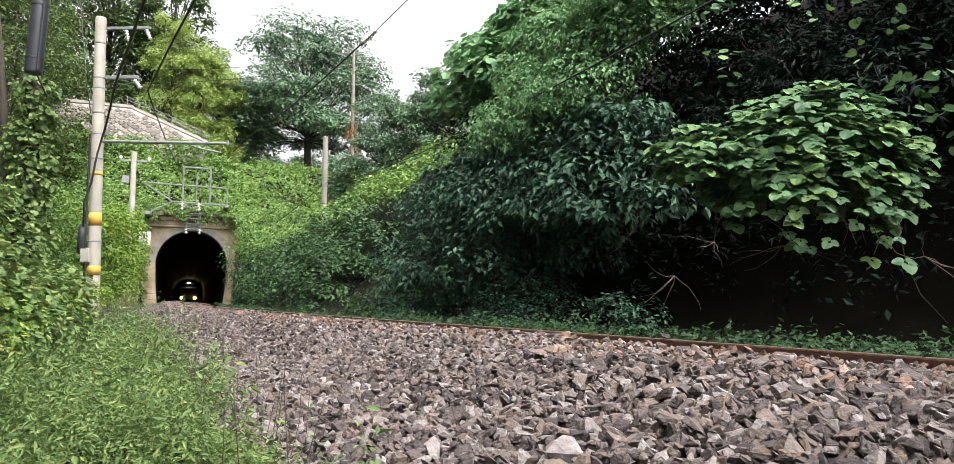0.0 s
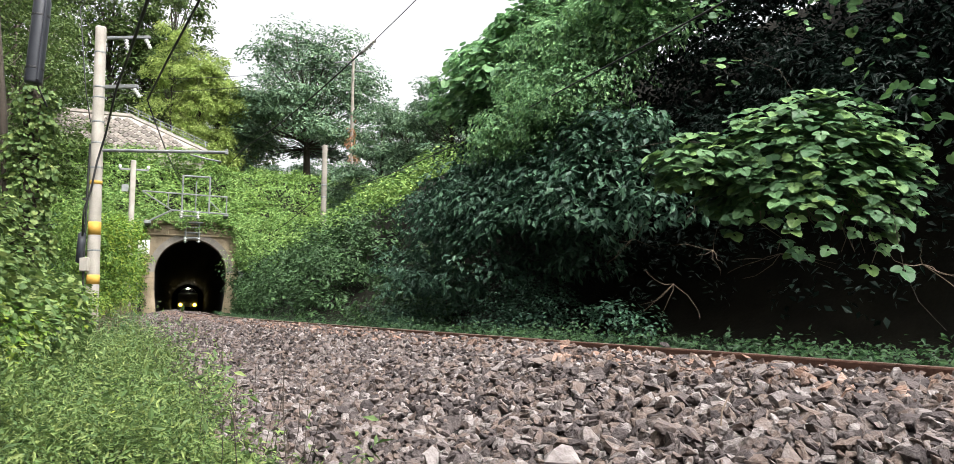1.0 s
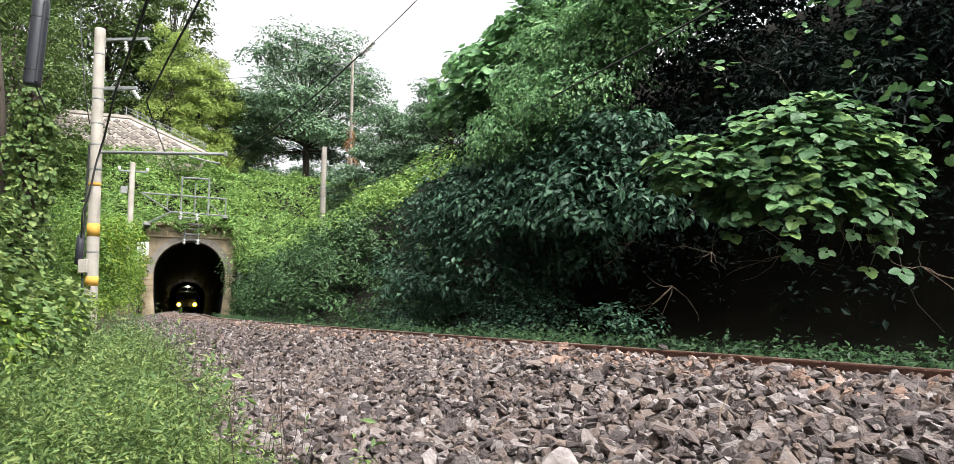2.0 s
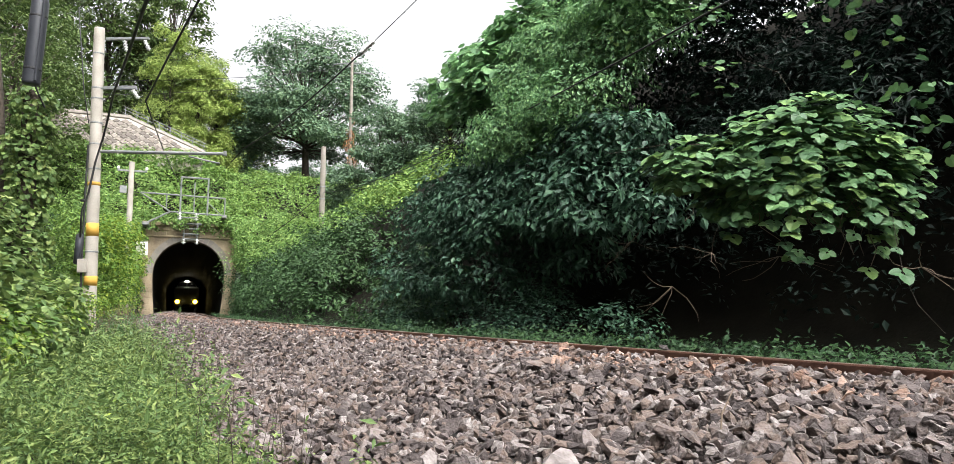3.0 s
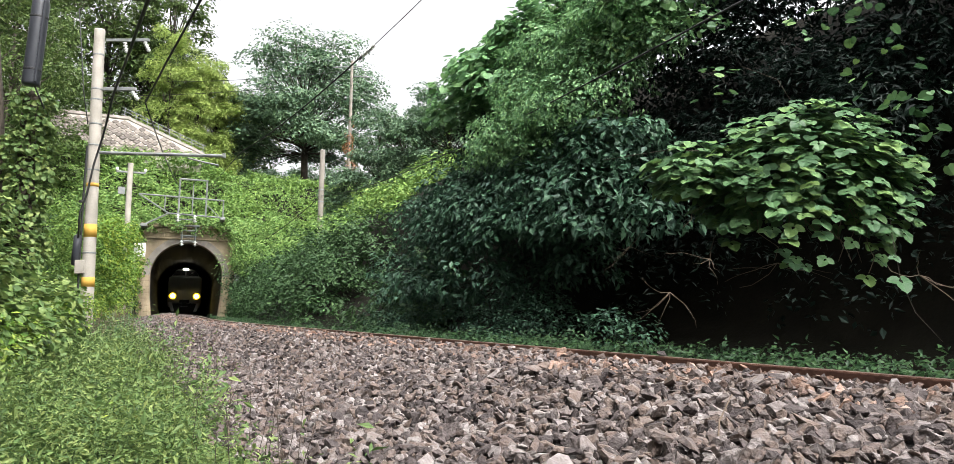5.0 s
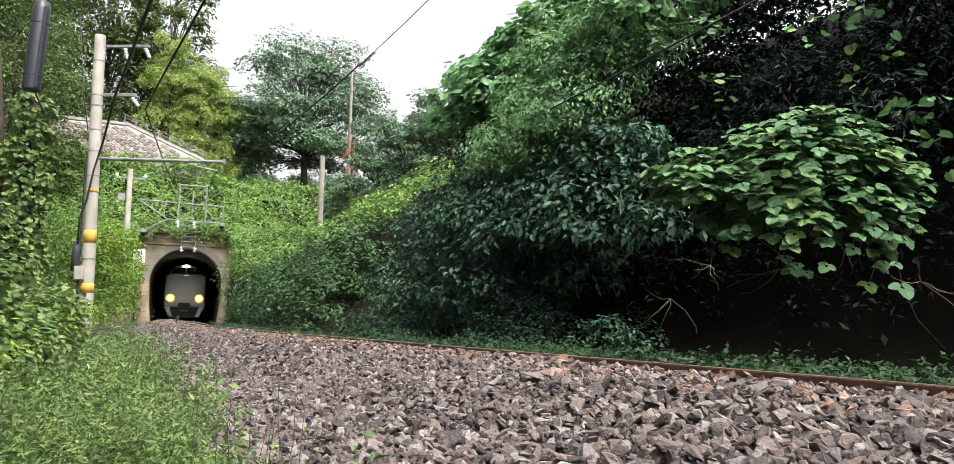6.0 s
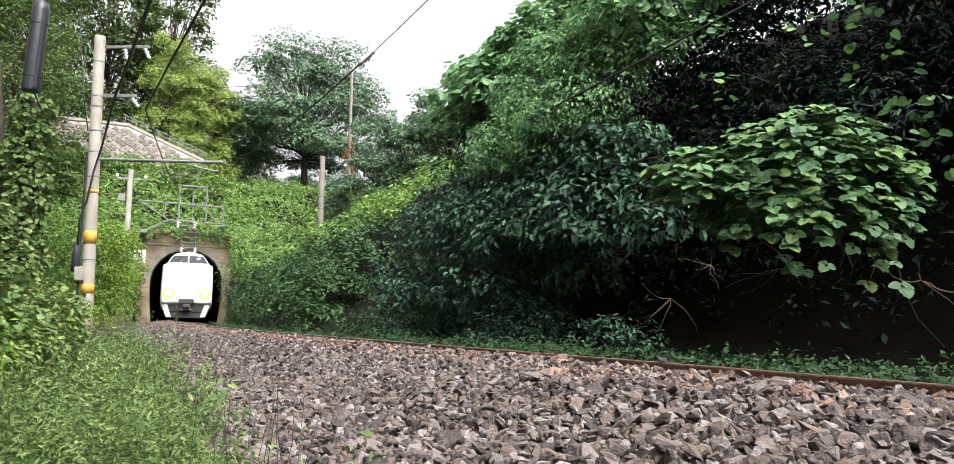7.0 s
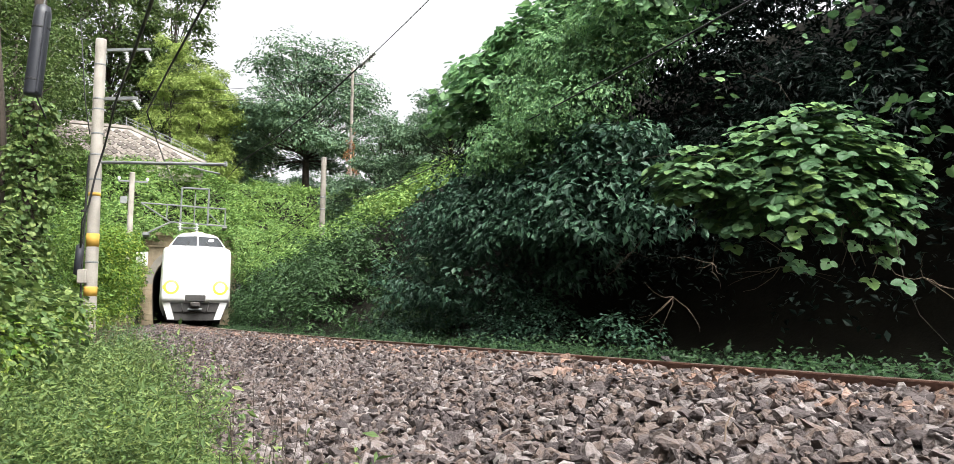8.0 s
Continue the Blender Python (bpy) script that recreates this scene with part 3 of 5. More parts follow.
def on_ground(n, y0, y1, o0, o1, rng, height, lift):
    y, o = rng.uniform(y0, y1, n), rng.uniform(o0, o1, n)
    return y, o, along(y, o, height(y, o) + lift * rng.random(n))


def right_bank():
    """Overhanging bank: kudzu crest, creeper column, drooping shrubs over a black hollow."""
    rng = np.random.default_rng(21)
    dark, shrub, vine, kudzu, low, ivy, feather = [], [], [], [], [], [], []

    def fill(n, y0, y1, h0, h1, o_low, o_high, r0, r1, leaves, out, flat=0.8):
        for _ in range(n):
            y = rng.uniform(y0, y1)
            top = float(np.interp(y, [-4, 11.5, 13.0, 14.6, 16.4, 17.4], [10.5, 8.6, 7.0, 6.5, 5.6, 4.7]))
            v = rng.random()
            h = min(h0 + (h1 - h0) * v, top)
            o = o_low + (o_high - o_low) * v + rng.normal(0, 0.2)
            r = rng.uniform(r0, r1)
            out.append(track_blob(y, o, h, r * 1.25, r, r * flat, leaves * r * r))

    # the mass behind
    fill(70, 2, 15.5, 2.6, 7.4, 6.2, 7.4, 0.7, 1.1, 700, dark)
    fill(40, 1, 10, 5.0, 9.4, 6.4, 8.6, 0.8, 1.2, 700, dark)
    # crest and top
    fill(34, 12.2, 15.4, 4.9, 7.2, 4.9, 5.8, 0.45, 0.8, 420, kudzu, 0.6)
    fill(40, 8.5, 13.4, 5.3, 8.4, 5.0, 6.4, 0.45, 0.85, 420, kudzu, 0.6)
    fill(26, 12.0, 15.2, 4.4, 6.6, 5.4, 6.2, 0.5, 0.8, 1000, vine)
    # creeper column
    fill(52, 9.9, 12.9, 3.3, 5.7, 4.2, 4.9, 0.4, 0.7, 2600, ivy)
    fill(10, 9.0, 10.4, 4.4, 5.5, 4.8, 5.4, 0.35, 0.5, 2600, ivy)
    # feathery evergreen in shade-darkened colour beside the column and over the clump
    fill(60, 3.0, 9.6, 2.6, 6.2, 5.3, 6.5, 0.5, 0.85, 900, feather)
    fill(14, 12.8, 15.5, 3.6, 4.9, 5.0, 5.6, 0.5, 0.8, 900, feather)
    # drooping broadleaf shrubs
    fill(60, 9.2, 15.2, 1.6, 3.3, 3.9, 4.5, 0.45, 0.8, 640, shrub, 0.6)
    fill(26, 12.5, 17.5, 0.6, 3.6, 3.9, 4.9, 0.45, 0.85, 640, shrub, 0.6)
    fill(12, 7.6, 9.4, 1.6, 2.6, 4.0, 4.4, 0.3, 0.5, 500, shrub, 0.6)
    fill(20, 10.5, 13, 0.9, 1.9, 4.6, 5.2, 0.4, 0.7, 420, shrub, 0.6)
    # thin growth deep in the hollow, its leaf colour darkened for the shade
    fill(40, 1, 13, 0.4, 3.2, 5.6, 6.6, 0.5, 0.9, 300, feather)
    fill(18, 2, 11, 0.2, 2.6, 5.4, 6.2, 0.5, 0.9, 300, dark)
    # foot
    fill(34, 11, 19, -0.3, 0.8, 3.6, 5.0, 0.3, 0.6, 1300, low)
    fill(9, 8.0, 11, -0.2, 0.35, 3.5, 4.0, 0.25, 0.4, 1300, low)
    loose = []
    for y, o, h in ((5.66, 4.0, 3.3), (5.3, 3.9, 2.2), (6.5, 4.3, 3.7), (5.4, 4.1, 2.8), (7.6, 4.3, 3.4), (5.0, 3.9, 2.4), (4.9, 3.9, 1.9), (6.1, 4.4, 4.0), (5.5, 4.2, 3.7)):
        loose.append(track_blob(y, o, h, 0.34, 0.28, 0.26, 14))
    for y, o, h in ((9.4, 4.7, 4.75), (9.0, 4.8, 4.6), (9.8, 4.6, 4.75), (8.5, 5.0, 4.7), (9.9, 4.4, 3.5), (9.2, 4.4, 3.2)):
        loose.append(track_blob(y, o, h, 0.45, 0.35, 0.24, 70))
    tagged(foliage("evergreen_thicket", L_DARK, dark, 0.13, seed=3, tilt=0.6), "evergreen thicket hanging over the cutting bank, bank shade in its leaf colour", "thicket", kind="stuff")
    tagged(foliage("feathery_evergreen", L_DARK, feather, 0.14, seed=9, kind="lance", tilt=0.35, relief=4.0), "evergreen with narrow feathery leaves, bank shade in its leaf colour", "thicket", kind="stuff")
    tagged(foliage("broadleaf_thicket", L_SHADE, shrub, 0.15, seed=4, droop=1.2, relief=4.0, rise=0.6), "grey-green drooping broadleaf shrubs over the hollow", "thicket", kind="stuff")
    tagged(foliage("vine_curtain", L_VINE, vine, 0.12, seed=5, droop=0.9, rise=0.4, hollow=0.25), "light green vines draped over the bank shrubs", "vine", kind="stuff")
    tagged(foliage("kudzu_crest", L_VINE, kudzu, 0.19, kind="heart", seed=6, droop=0.5, tilt=0.3, relief=3.6, rise=0.7, hollow=0.2), "broad green kudzu leaves along the bank crest", "kudzu", kind="stuff")
    tagged(foliage("kudzu_shoots", L_KUDZU, loose, 0.11, kind="heart", seed=10, droop=0.5, tilt=0.3, relief=9.0, rise=0.9), "loose kudzu shoots in front of the dark thicket", "kudzu", kind="stuff")
    tagged(foliage("ivy_patch", L_VINE, ivy, 0.085, seed=8, droop=0.9, tilt=0.3, rough=0.45, depth=0.07, relief=5.5, rise=0.35, hollow=0.4), "small light green creeper leaves cloaking the shrubs", "creeper", kind="stuff")
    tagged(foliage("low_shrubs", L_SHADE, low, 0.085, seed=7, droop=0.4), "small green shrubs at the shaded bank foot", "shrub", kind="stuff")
    rng = np.random.default_rng(22)
    y, o, p = on_ground(30000, 1, 40, 1.6, 4.6, rng, cut_height, 0.26)
    y2, o2, p2 = on_ground(18000, 2, 14, 1.5, 3.8, rng, cut_height, 0.34)
    p = np.concatenate([p, p2])
    p = p[rng.random(len(p)) < 0.1 + 0.9 * smooth(-0.6, 0.3, clump_noise(p * np.array((1, 1, 0.3)), 0.7))]
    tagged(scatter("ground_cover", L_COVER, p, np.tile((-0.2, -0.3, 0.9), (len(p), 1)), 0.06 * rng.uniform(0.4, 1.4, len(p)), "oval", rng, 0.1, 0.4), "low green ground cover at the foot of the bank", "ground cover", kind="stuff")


def far_slope():
    rng = np.random.default_rng(31)
    shade, bright = [], []
    for _ in range(92):
        y = rng.uniform(17, 49)
        o = rng.uniform(3.7, 6.4)
        r = rng.uniform(0.6, 1.2)
        shade.append(track_blob(y, o, min(float(cut_height(y, o)) + rng.uniform(-0.1, 1.6), 3.7), r * 1.2, r * 1.2, r, 620))
    for _ in range(120):
        y, o = rng.uniform(24, 50), rng.uniform(7.4, 18)
        r = rng.uniform(0.8, 1.4)
        bright.append(track_blob(y, o, float(cut_height(y, o)) + 0.2, r, r, r * 0.8, 300))
    for _ in range(420):
        y, o = rng.uniform(50.6, 66), rng.uniform(-18, 28)
        r = rng.uniform(0.8, 1.4)
        bright.append(track_blob(y, o, float(hill_height(y, o)) - 0.1, r, r, r * 0.7, 235))
    for _ in range(170):
        y, o = rng.uniform(50.5, 61), rng.uniform(-15, 4)
        r = rng.uniform(0.8, 1.3)
        bright.append(track_blob(y, o, float(hill_height(y, o)) - 0.1, r, r, r * 0.7, 235))
    for _ in range(110):
        y, o = rng.uniform(50.5, 62), rng.uniform(3, 16)
        r = rng.uniform(0.8, 1.3)
        bright.append(track_blob(y, o, float(hill_height(y, o)) - 0.1, r, r, r * 0.7, 235))
    for _ in range(60):
        y, o = rng.uniform(60, 64.5), rng.uniform(-14, 2)
        r = rng.uniform(0.7, 1.1)
        bright.append(track_blob(y - 2.5, o, 12.2 + 0.1 * (y - 60), r, r, r * 0.7, 235))
    # lumps low on the slope get the shade-darkened leaf colour
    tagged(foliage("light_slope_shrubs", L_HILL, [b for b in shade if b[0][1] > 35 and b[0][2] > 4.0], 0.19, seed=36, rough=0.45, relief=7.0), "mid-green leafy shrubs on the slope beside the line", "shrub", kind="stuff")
    tagged(foliage("slope_shrubs", L_SLOPE_SHADE, [b for b in shade if b[0][1] <= 35 or b[0][2] <= 4.0], 0.18, seed=32, rough=0.45, relief=8.0, hollow=0.02), "green shrubs on the slope beside the line, shade in their leaf colour", "shrub", kind="stuff")
    tagged(foliage("hill_vines", L_BRIGHT, bright[::3] + bright[1::3], 0.24, seed=33, rough=0.4, hollow=0.3), "bright green kudzu covering the hill above the tunnel", "vine", kind="stuff")
    tagged(foliage("hill_kudzu", L_HILL, bright[2::3], 0.24, seed=35, rough=0.4, hollow=0.3), "mid-green broad-leaved kudzu on the hill above the tunnel", "kudzu", kind="stuff")
    # vines hanging over the portal's top
    hang = [track_blob(49.6, o, 5.9 + 0.3 * math.sin(o * 3), 0.5, 0.7, 0.55, 420) for o in np.linspace(-4.6, 6.0, 15)]
    hang += [track_blob(49.3, o, h, 0.6, 0.8, 0.8, 500) for o, h in ((3.9, 4.8), (4.3, 3.6), (4.6, 2.4), (4.4, 1.1), (-3.3, 4.6), (-3.6, 3.3), (-3.7, 2.1), (-3.5, 0.9), (3.2, 5.6))]
    hang += [track_blob(rng.uniform(46.5, 49.6), rng.uniform(4.0, 9.5), h, 0.9, 0.9, 0.8, 420) for h in np.linspace(1.0, 6.3, 26)]
    hang += [track_blob(rng.uniform(47.0, 49.6), rng.uniform(-8.0, -3.8), h, 0.9, 0.9, 0.8, 420) for h in np.linspace(2.0, 6.3, 20)]
    for _ in range(46):
        y, o = rng.uniform(41, 49.6), rng.uniform(3.4, 6.4)
        hang.append(track_blob(y, o, float(cut_height(y, o)) * rng.uniform(0.35, 1.0) + 0.1, 0.7, 0.6, 0.6, 230))
    for _ in range(40):
        y, o = rng.uniform(42, 49.6), rng.uniform(-6.0, -3.2)
        hang.append(track_blob(y, o, float(cut_height(y, o)) * rng.uniform(0.35, 1.0) + 0.1, 0.7, 0.6, 0.6, 230))
    for _ in range(60):
        y, o = rng.uniform(43, 49.8), rng.uniform(3.9, 9.0)
        hang.append(track_blob(y, o, float(cut_height(y, o)) + 0.05, 0.7, 0.7, 0.5, 230))
    hang += [track_blob(49.4, o, h, 0.5, 0.45, 0.6, 330) for o in (-2.75, 3.85) for h in (0.4, 1.5, 2.7, 3.9, 5.0)]
    hang += [track_blob(50.4, o, 6.2, 0.9, 0.9, 0.6, 420) for o in np.linspace(-9, 12, 22)]
    # below this height the portal growth takes the shade-darkened leaves
    tagged(foliage("portal_side_shrubs", L_SLOPE_SHADE, [b for b in hang if b[0][2] <= 4.4], 0.18, seed=37, droop=0.9, relief=6.0), "green shrubs crowding the foot of the portal, shade in their leaf colour", "shrub", kind="stuff")
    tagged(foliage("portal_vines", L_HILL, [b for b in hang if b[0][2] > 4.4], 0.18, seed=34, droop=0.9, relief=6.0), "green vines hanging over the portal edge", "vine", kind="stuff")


def weeds(name, mat, n, y0, y1, o0, o1, tall, leaf, seed, label, ring=9):
    """Small upright plants: a thin stem with whorls of leaves."""
    rng = np.random.default_rng(seed)
    y, o = rng.uniform(y0, y1, n), rng.uniform(o0, o1, n)
    edge = -2.70 + 0.85 * smooth(2.5, 14, y) + 0.14 * np.sin(y * 2.3) * smooth(3, 6, y) + 0.08 * np.sin(y * 6.1)
    base = along(y, o, cut_height(y, o) - 0.02)
    keep = (o < edge) & ((base[:, 1] < 0.0) | (base[:, 1] > 2.3 + 0.2 * np.sin(base[:, 0] * 5.0)))
    y, o, base = y[keep], o[keep], base[keep]
    n = len(y)
    tuft = clump_noise(np.stack([y, o, 0 * y], -1), 0.55)
    tall = tall * rng.uniform(0.6, 1.2, n) * np.maximum(0.72 + 0.62 * tuft, 0.12)
    lean = rng.normal(0, 0.18, (n, 2))
    ps, fs, ds = [], [], []
    for k in range(ring):
        u = np.sqrt((k + rng.uniform(0.2, 1.0, n)) / ring)
        a = k * 2.4 + rng.uniform(0, 6.28, n)
        q = base + np.stack([lean[:, 0] * tall * u, lean[:, 1] * tall * u, tall * u], -1)
        out = np.stack([np.cos(a), np.sin(a), 0 * a], -1)
        ps.append(q)
        fs.append(np.stack([out[:, 0] * 0.5, out[:, 1] * 0.5, np.ones(n)], -1))
    p, f = np.concatenate(ps), np.concatenate(fs)
    return tagged(scatter(name, mat, p, f, leaf * rng.uniform(0.5, 1.3, len(p)), "leaflet", rng, 0.35, 0.5), label, "weeds", kind="stuff")


def stems(name, mat, n, y0, y1, o0, o1, h0, h1, seed, label, r=0.0022):
    rng = np.random.default_rng(seed)
    bm = bmesh.new()
    for _ in range(n):
        y = rng.uniform(y0, y1)
        o = rng.uniform(o0, o1) + 0.7 * float(smooth(2, 14, y))
        b = spot(y, o, float(cut_height(y, o)) - 0.02)
        h = rng.uniform(h0, h1)
        d = Vector((rng.normal(0, 0.12), rng.normal(0, 0.12), 1))
        bend = Vector((rng.normal(0, 0.05), rng.normal(0, 0.05), 0))
        add_tube(bm, [b, b + d * h * 0.5 + bend * h, b + d * h], [r, r * 0.8, r * 0.4], 4)
    return tagged(part(name, bm, mat), label, "weeds", kind="stuff")


SHRUB_SPOTS = ((7.6, -3.45, 0.1, 0.3), (8.5, -3.3, 0.15, 0.32), (6.8, -3.6, 0.0, 0.3), (7.6, -3.35, -0.1, 0.26), (6.8, -3.75, 0.3, 0.3), (9.5, -3.4, 0.2, 0.35), (10.5, -3.5, 0.3, 0.4), (8.8, -3.8, 0.5, 0.35), (12.0, -3.6, 0.3, 0.45))


def left_bank():
    rng = np.random.default_rng(41)
    a, b = [], []
    for _ in range(190):
        y = rng.uniform(11, 49)
        o = rng.uniform(-10, -4.5)
        r = rng.uniform(0.45, 0.95)
        h = float(cut_height(y, o)) + rng.uniform(0, 0.9)
        (a if rng.random() < 0.55 else b).append(track_blob(y, o, h, r, r, r, 350))
    for _ in range(60):
        y, o = rng.uniform(24, 46), rng.uniform(-4.6, -2.9)
        r = rng.uniform(0.4, 0.8)
        b.append(track_blob(y, o, rng.uniform(-0.1, 3.6), r, r, r, 520))
    c = [track_blob(rng.uniform(27, 42), rng.uniform(-3.3, -2.3), rng.uniform(0.0, 3.7), 0.75, 0.7, 0.6, 520) for _ in range(34)]
    c += [track_blob(rng.uniform(44.5, 48), rng.uniform(-3.4, -2.5), 0.3 + 0.27 * k, 0.5, 0.42, 0.5, 300) for k in range(16)]
    tagged(foliage("trackside_bush", L_YELLOW, c, 0.15, seed=51, rough=0.45, relief=6.0), "yellow-green bush between the poles and the tunnel", "bush", kind="stuff")
    tagged(foliage("bank_shrubs", L_MID, a, 0.12, seed=42), "green shrubs on the bank beside the poles", "shrub", kind="stuff")
    tagged(foliage("bank_vines", L_BRIGHT, b, 0.12, seed=43), "yellow-green vines on the bank beside the poles", "vine", kind="stuff")
    yellow = []
    for _ in range(30):
        y, o = rng.uniform(5.0, 11.0), rng.uniform(-4.7, -3.75)
        r = rng.uniform(0.16, 0.34)
        yellow.append(track_blob(y, o, float(cut_height(y, o)) + rng.uniform(0.0, 0.5), r, r, r, 260))
    for y, o, h, r in SHRUB_SPOTS[:3]:
        yellow.append(track_blob(y, o, h, r * 0.7, r * 0.7, r * 0.7, 260))
    for y, o, h, r in ((15.3, -2.8, 0.15, 0.3), (14.4, -3.1, 0.3, 0.32), (15.8, -3.0, 0.35, 0.3), (13.4, -3.3, 0.2, 0.3), (14.6, -3.5, 0.55, 0.32)):
        yellow.append(track_blob(y, o, h, r, r, r * 0.8, 420))
    tagged(foliage("yellow_shrub", L_YELLOW, yellow, 0.06, seed=45, tilt=0.4), "yellow-green leafy shrub at the bank foot", "shrub", kind="stuff")
    near = []
    for _ in range(34):
        y, o = rng.uniform(4.6, 13.0), rng.uniform(-5.2, -3.9)
        r = rng.uniform(0.2, 0.45)
        near.append(track_blob(y, o, float(cut_height(y, o)) + rng.uniform(0.1, 1.3), r, r, r, 330))
    for y, o, h, r in SHRUB_SPOTS:
        near.append(track_blob(y, o - 0.08, h, r, r, r, 480))
    tagged(foliage("climbing_shrub", L_WEED, near, 0.06, kind="heart", seed=46, tilt=0.35, relief=5.0), "green climbing shrub on the near bank", "shrub", kind="stuff")
    weeds("weeds", L_WEED, 12000, 2.4, 14, -4.6, -2.2, 0.34, 0.031, 47, "fresh green weeds beside the ballast")
    weeds("tall_weeds", L_WEED, 1100, 3.0, 12, -4.4, -2.35, 0.5, 0.046, 54, "taller pale green weeds beside the ballast", ring=12)
    weeds("near_weeds", L_WEED, 8000, 2.0, 5.5, -3.8, -2.3, 0.28, 0.026, 55, "dense low green weeds in front", ring=10)
    weeds("rear_weeds", L_WEED, 1500, -5, 0.2, -4.6, -2.9, 0.28, 0.05, 56, "green weeds beside the ballast behind", ring=8)
    weeds("far_weeds", L_GRASS, 1500, 10, 40, -4.6, -1.7, 0.35, 0.085, 48, "green weeds along the track edge", ring=7)
    weeds("yellow_weeds", L_YELLOW, 70, 2.8, 10, -4.4, -2.4, 0.34, 0.032, 49, "pale yellow-green weeds among the grass")
    rng = np.random.default_rng(50)
    y, o, p = on_ground(5200, 9, 22, -6.4, -3.9, rng, cut_height, 0.1)
    tagged(scatter("bank_grass", L_GRASS, p, np.tile((0.6, -0.6, 0.3), (len(p), 1)), 0.6 * rng.uniform(0.5, 1.2, len(p)), "blade", rng, -0.5, 0.4), "long arching grass on the bank", "grass", kind="stuff")
    y, o, p = on_ground(1800, 4.5, 14, -4.4, -2.6, rng, cut_height, 0.05)
    keep = o < -2.75 + 0.85 * smooth(2.5, 14, y)
    tagged(scatter("weed_grass", L_GRASS, p[keep], np.tile((0.2, -0.8, 0.3), (keep.sum(), 1)), 0.17 * rng.uniform(0.5, 1.2, keep.sum()), "blade", rng, -1.0, 0.5), "thin grass blades among the weeds", "grass", kind="stuff")
    stems("dry_stalks", BARK, 100, 3.0, 12, -3.05, -2.5, 0.2, 0.5, 52, "thin dry brown weed stalks at the ballast edge")
    stems("brown_brush", TWIG, 420, 14, 34, -3.9, -2.65, 0.3, 0.8, 53, "brown dry brush beside the far ballast", 0.004)


def tree(name, base, height, crown_r, mat, leaf, label, seed, clumps=26, per=420, trunk_r=0.25, low=0.35, kind="oval", flat=0.6):
    rng = np.random.default_rng(seed)
    t = empty(name, Matrix.Translation(base), label, "tree")
    bm = bmesh.new()
    lean = rng.normal(0, 0.03, 2)
    pts = [Vector((lean[0] * k * height / 6, lean[1] * k * height / 6, height * 0.85 * k / 6)) for k in range(7)]
    add_tube(bm, [Vector((0, 0, -0.6))] + pts, [trunk_r * 1.2] + [trunk_r * (1 - 0.13 * k) for k in range(7)], 8)
    blobs = []
    for k in range(clumps):
        a, u = rng.uniform(0, 6.28), rng.random()
        z = height * (low + (0.96 - low) * u)
        rr = crown_r * (0.15 + 0.85 * math.sqrt(rng.random())) * (1.0 - 0.6 * max(0.0, u - 0.45))
        c = Vector((rr * math.cos(a), rr * math.sin(a), z))
        root = pts[0].lerp(pts[6], min(0.95, max(0.32, z * 0.6 / (height * 0.85))))
        mid = root.lerp(c, 0.5) + Vector((0, 0, -0.05 * height * (1 - u)))
        limb = trunk_r * (0.12 if u < 0.3 else 0.34)
        add_tube(bm, [root, root.lerp(mid, 0.5) + Vector((0, 0, 0.01 * height)), mid, c], [limb, limb * 0.76, limb * 0.5, limb * 0.15], 5)
        r = crown_r * rng.uniform(0.18, 0.34)
        blobs.append((tuple(c), (r * 1.3, r * 1.3, r * flat), 0.0, per))
    part("trunk", bm, BARK, t, "dark trunk with spreading limbs", True)
    foliage("crown", mat, blobs, leaf, kind=kind, seed=seed + 1, parent=t, rough=0.5, depth=0.3, relief=4.0)
    return t


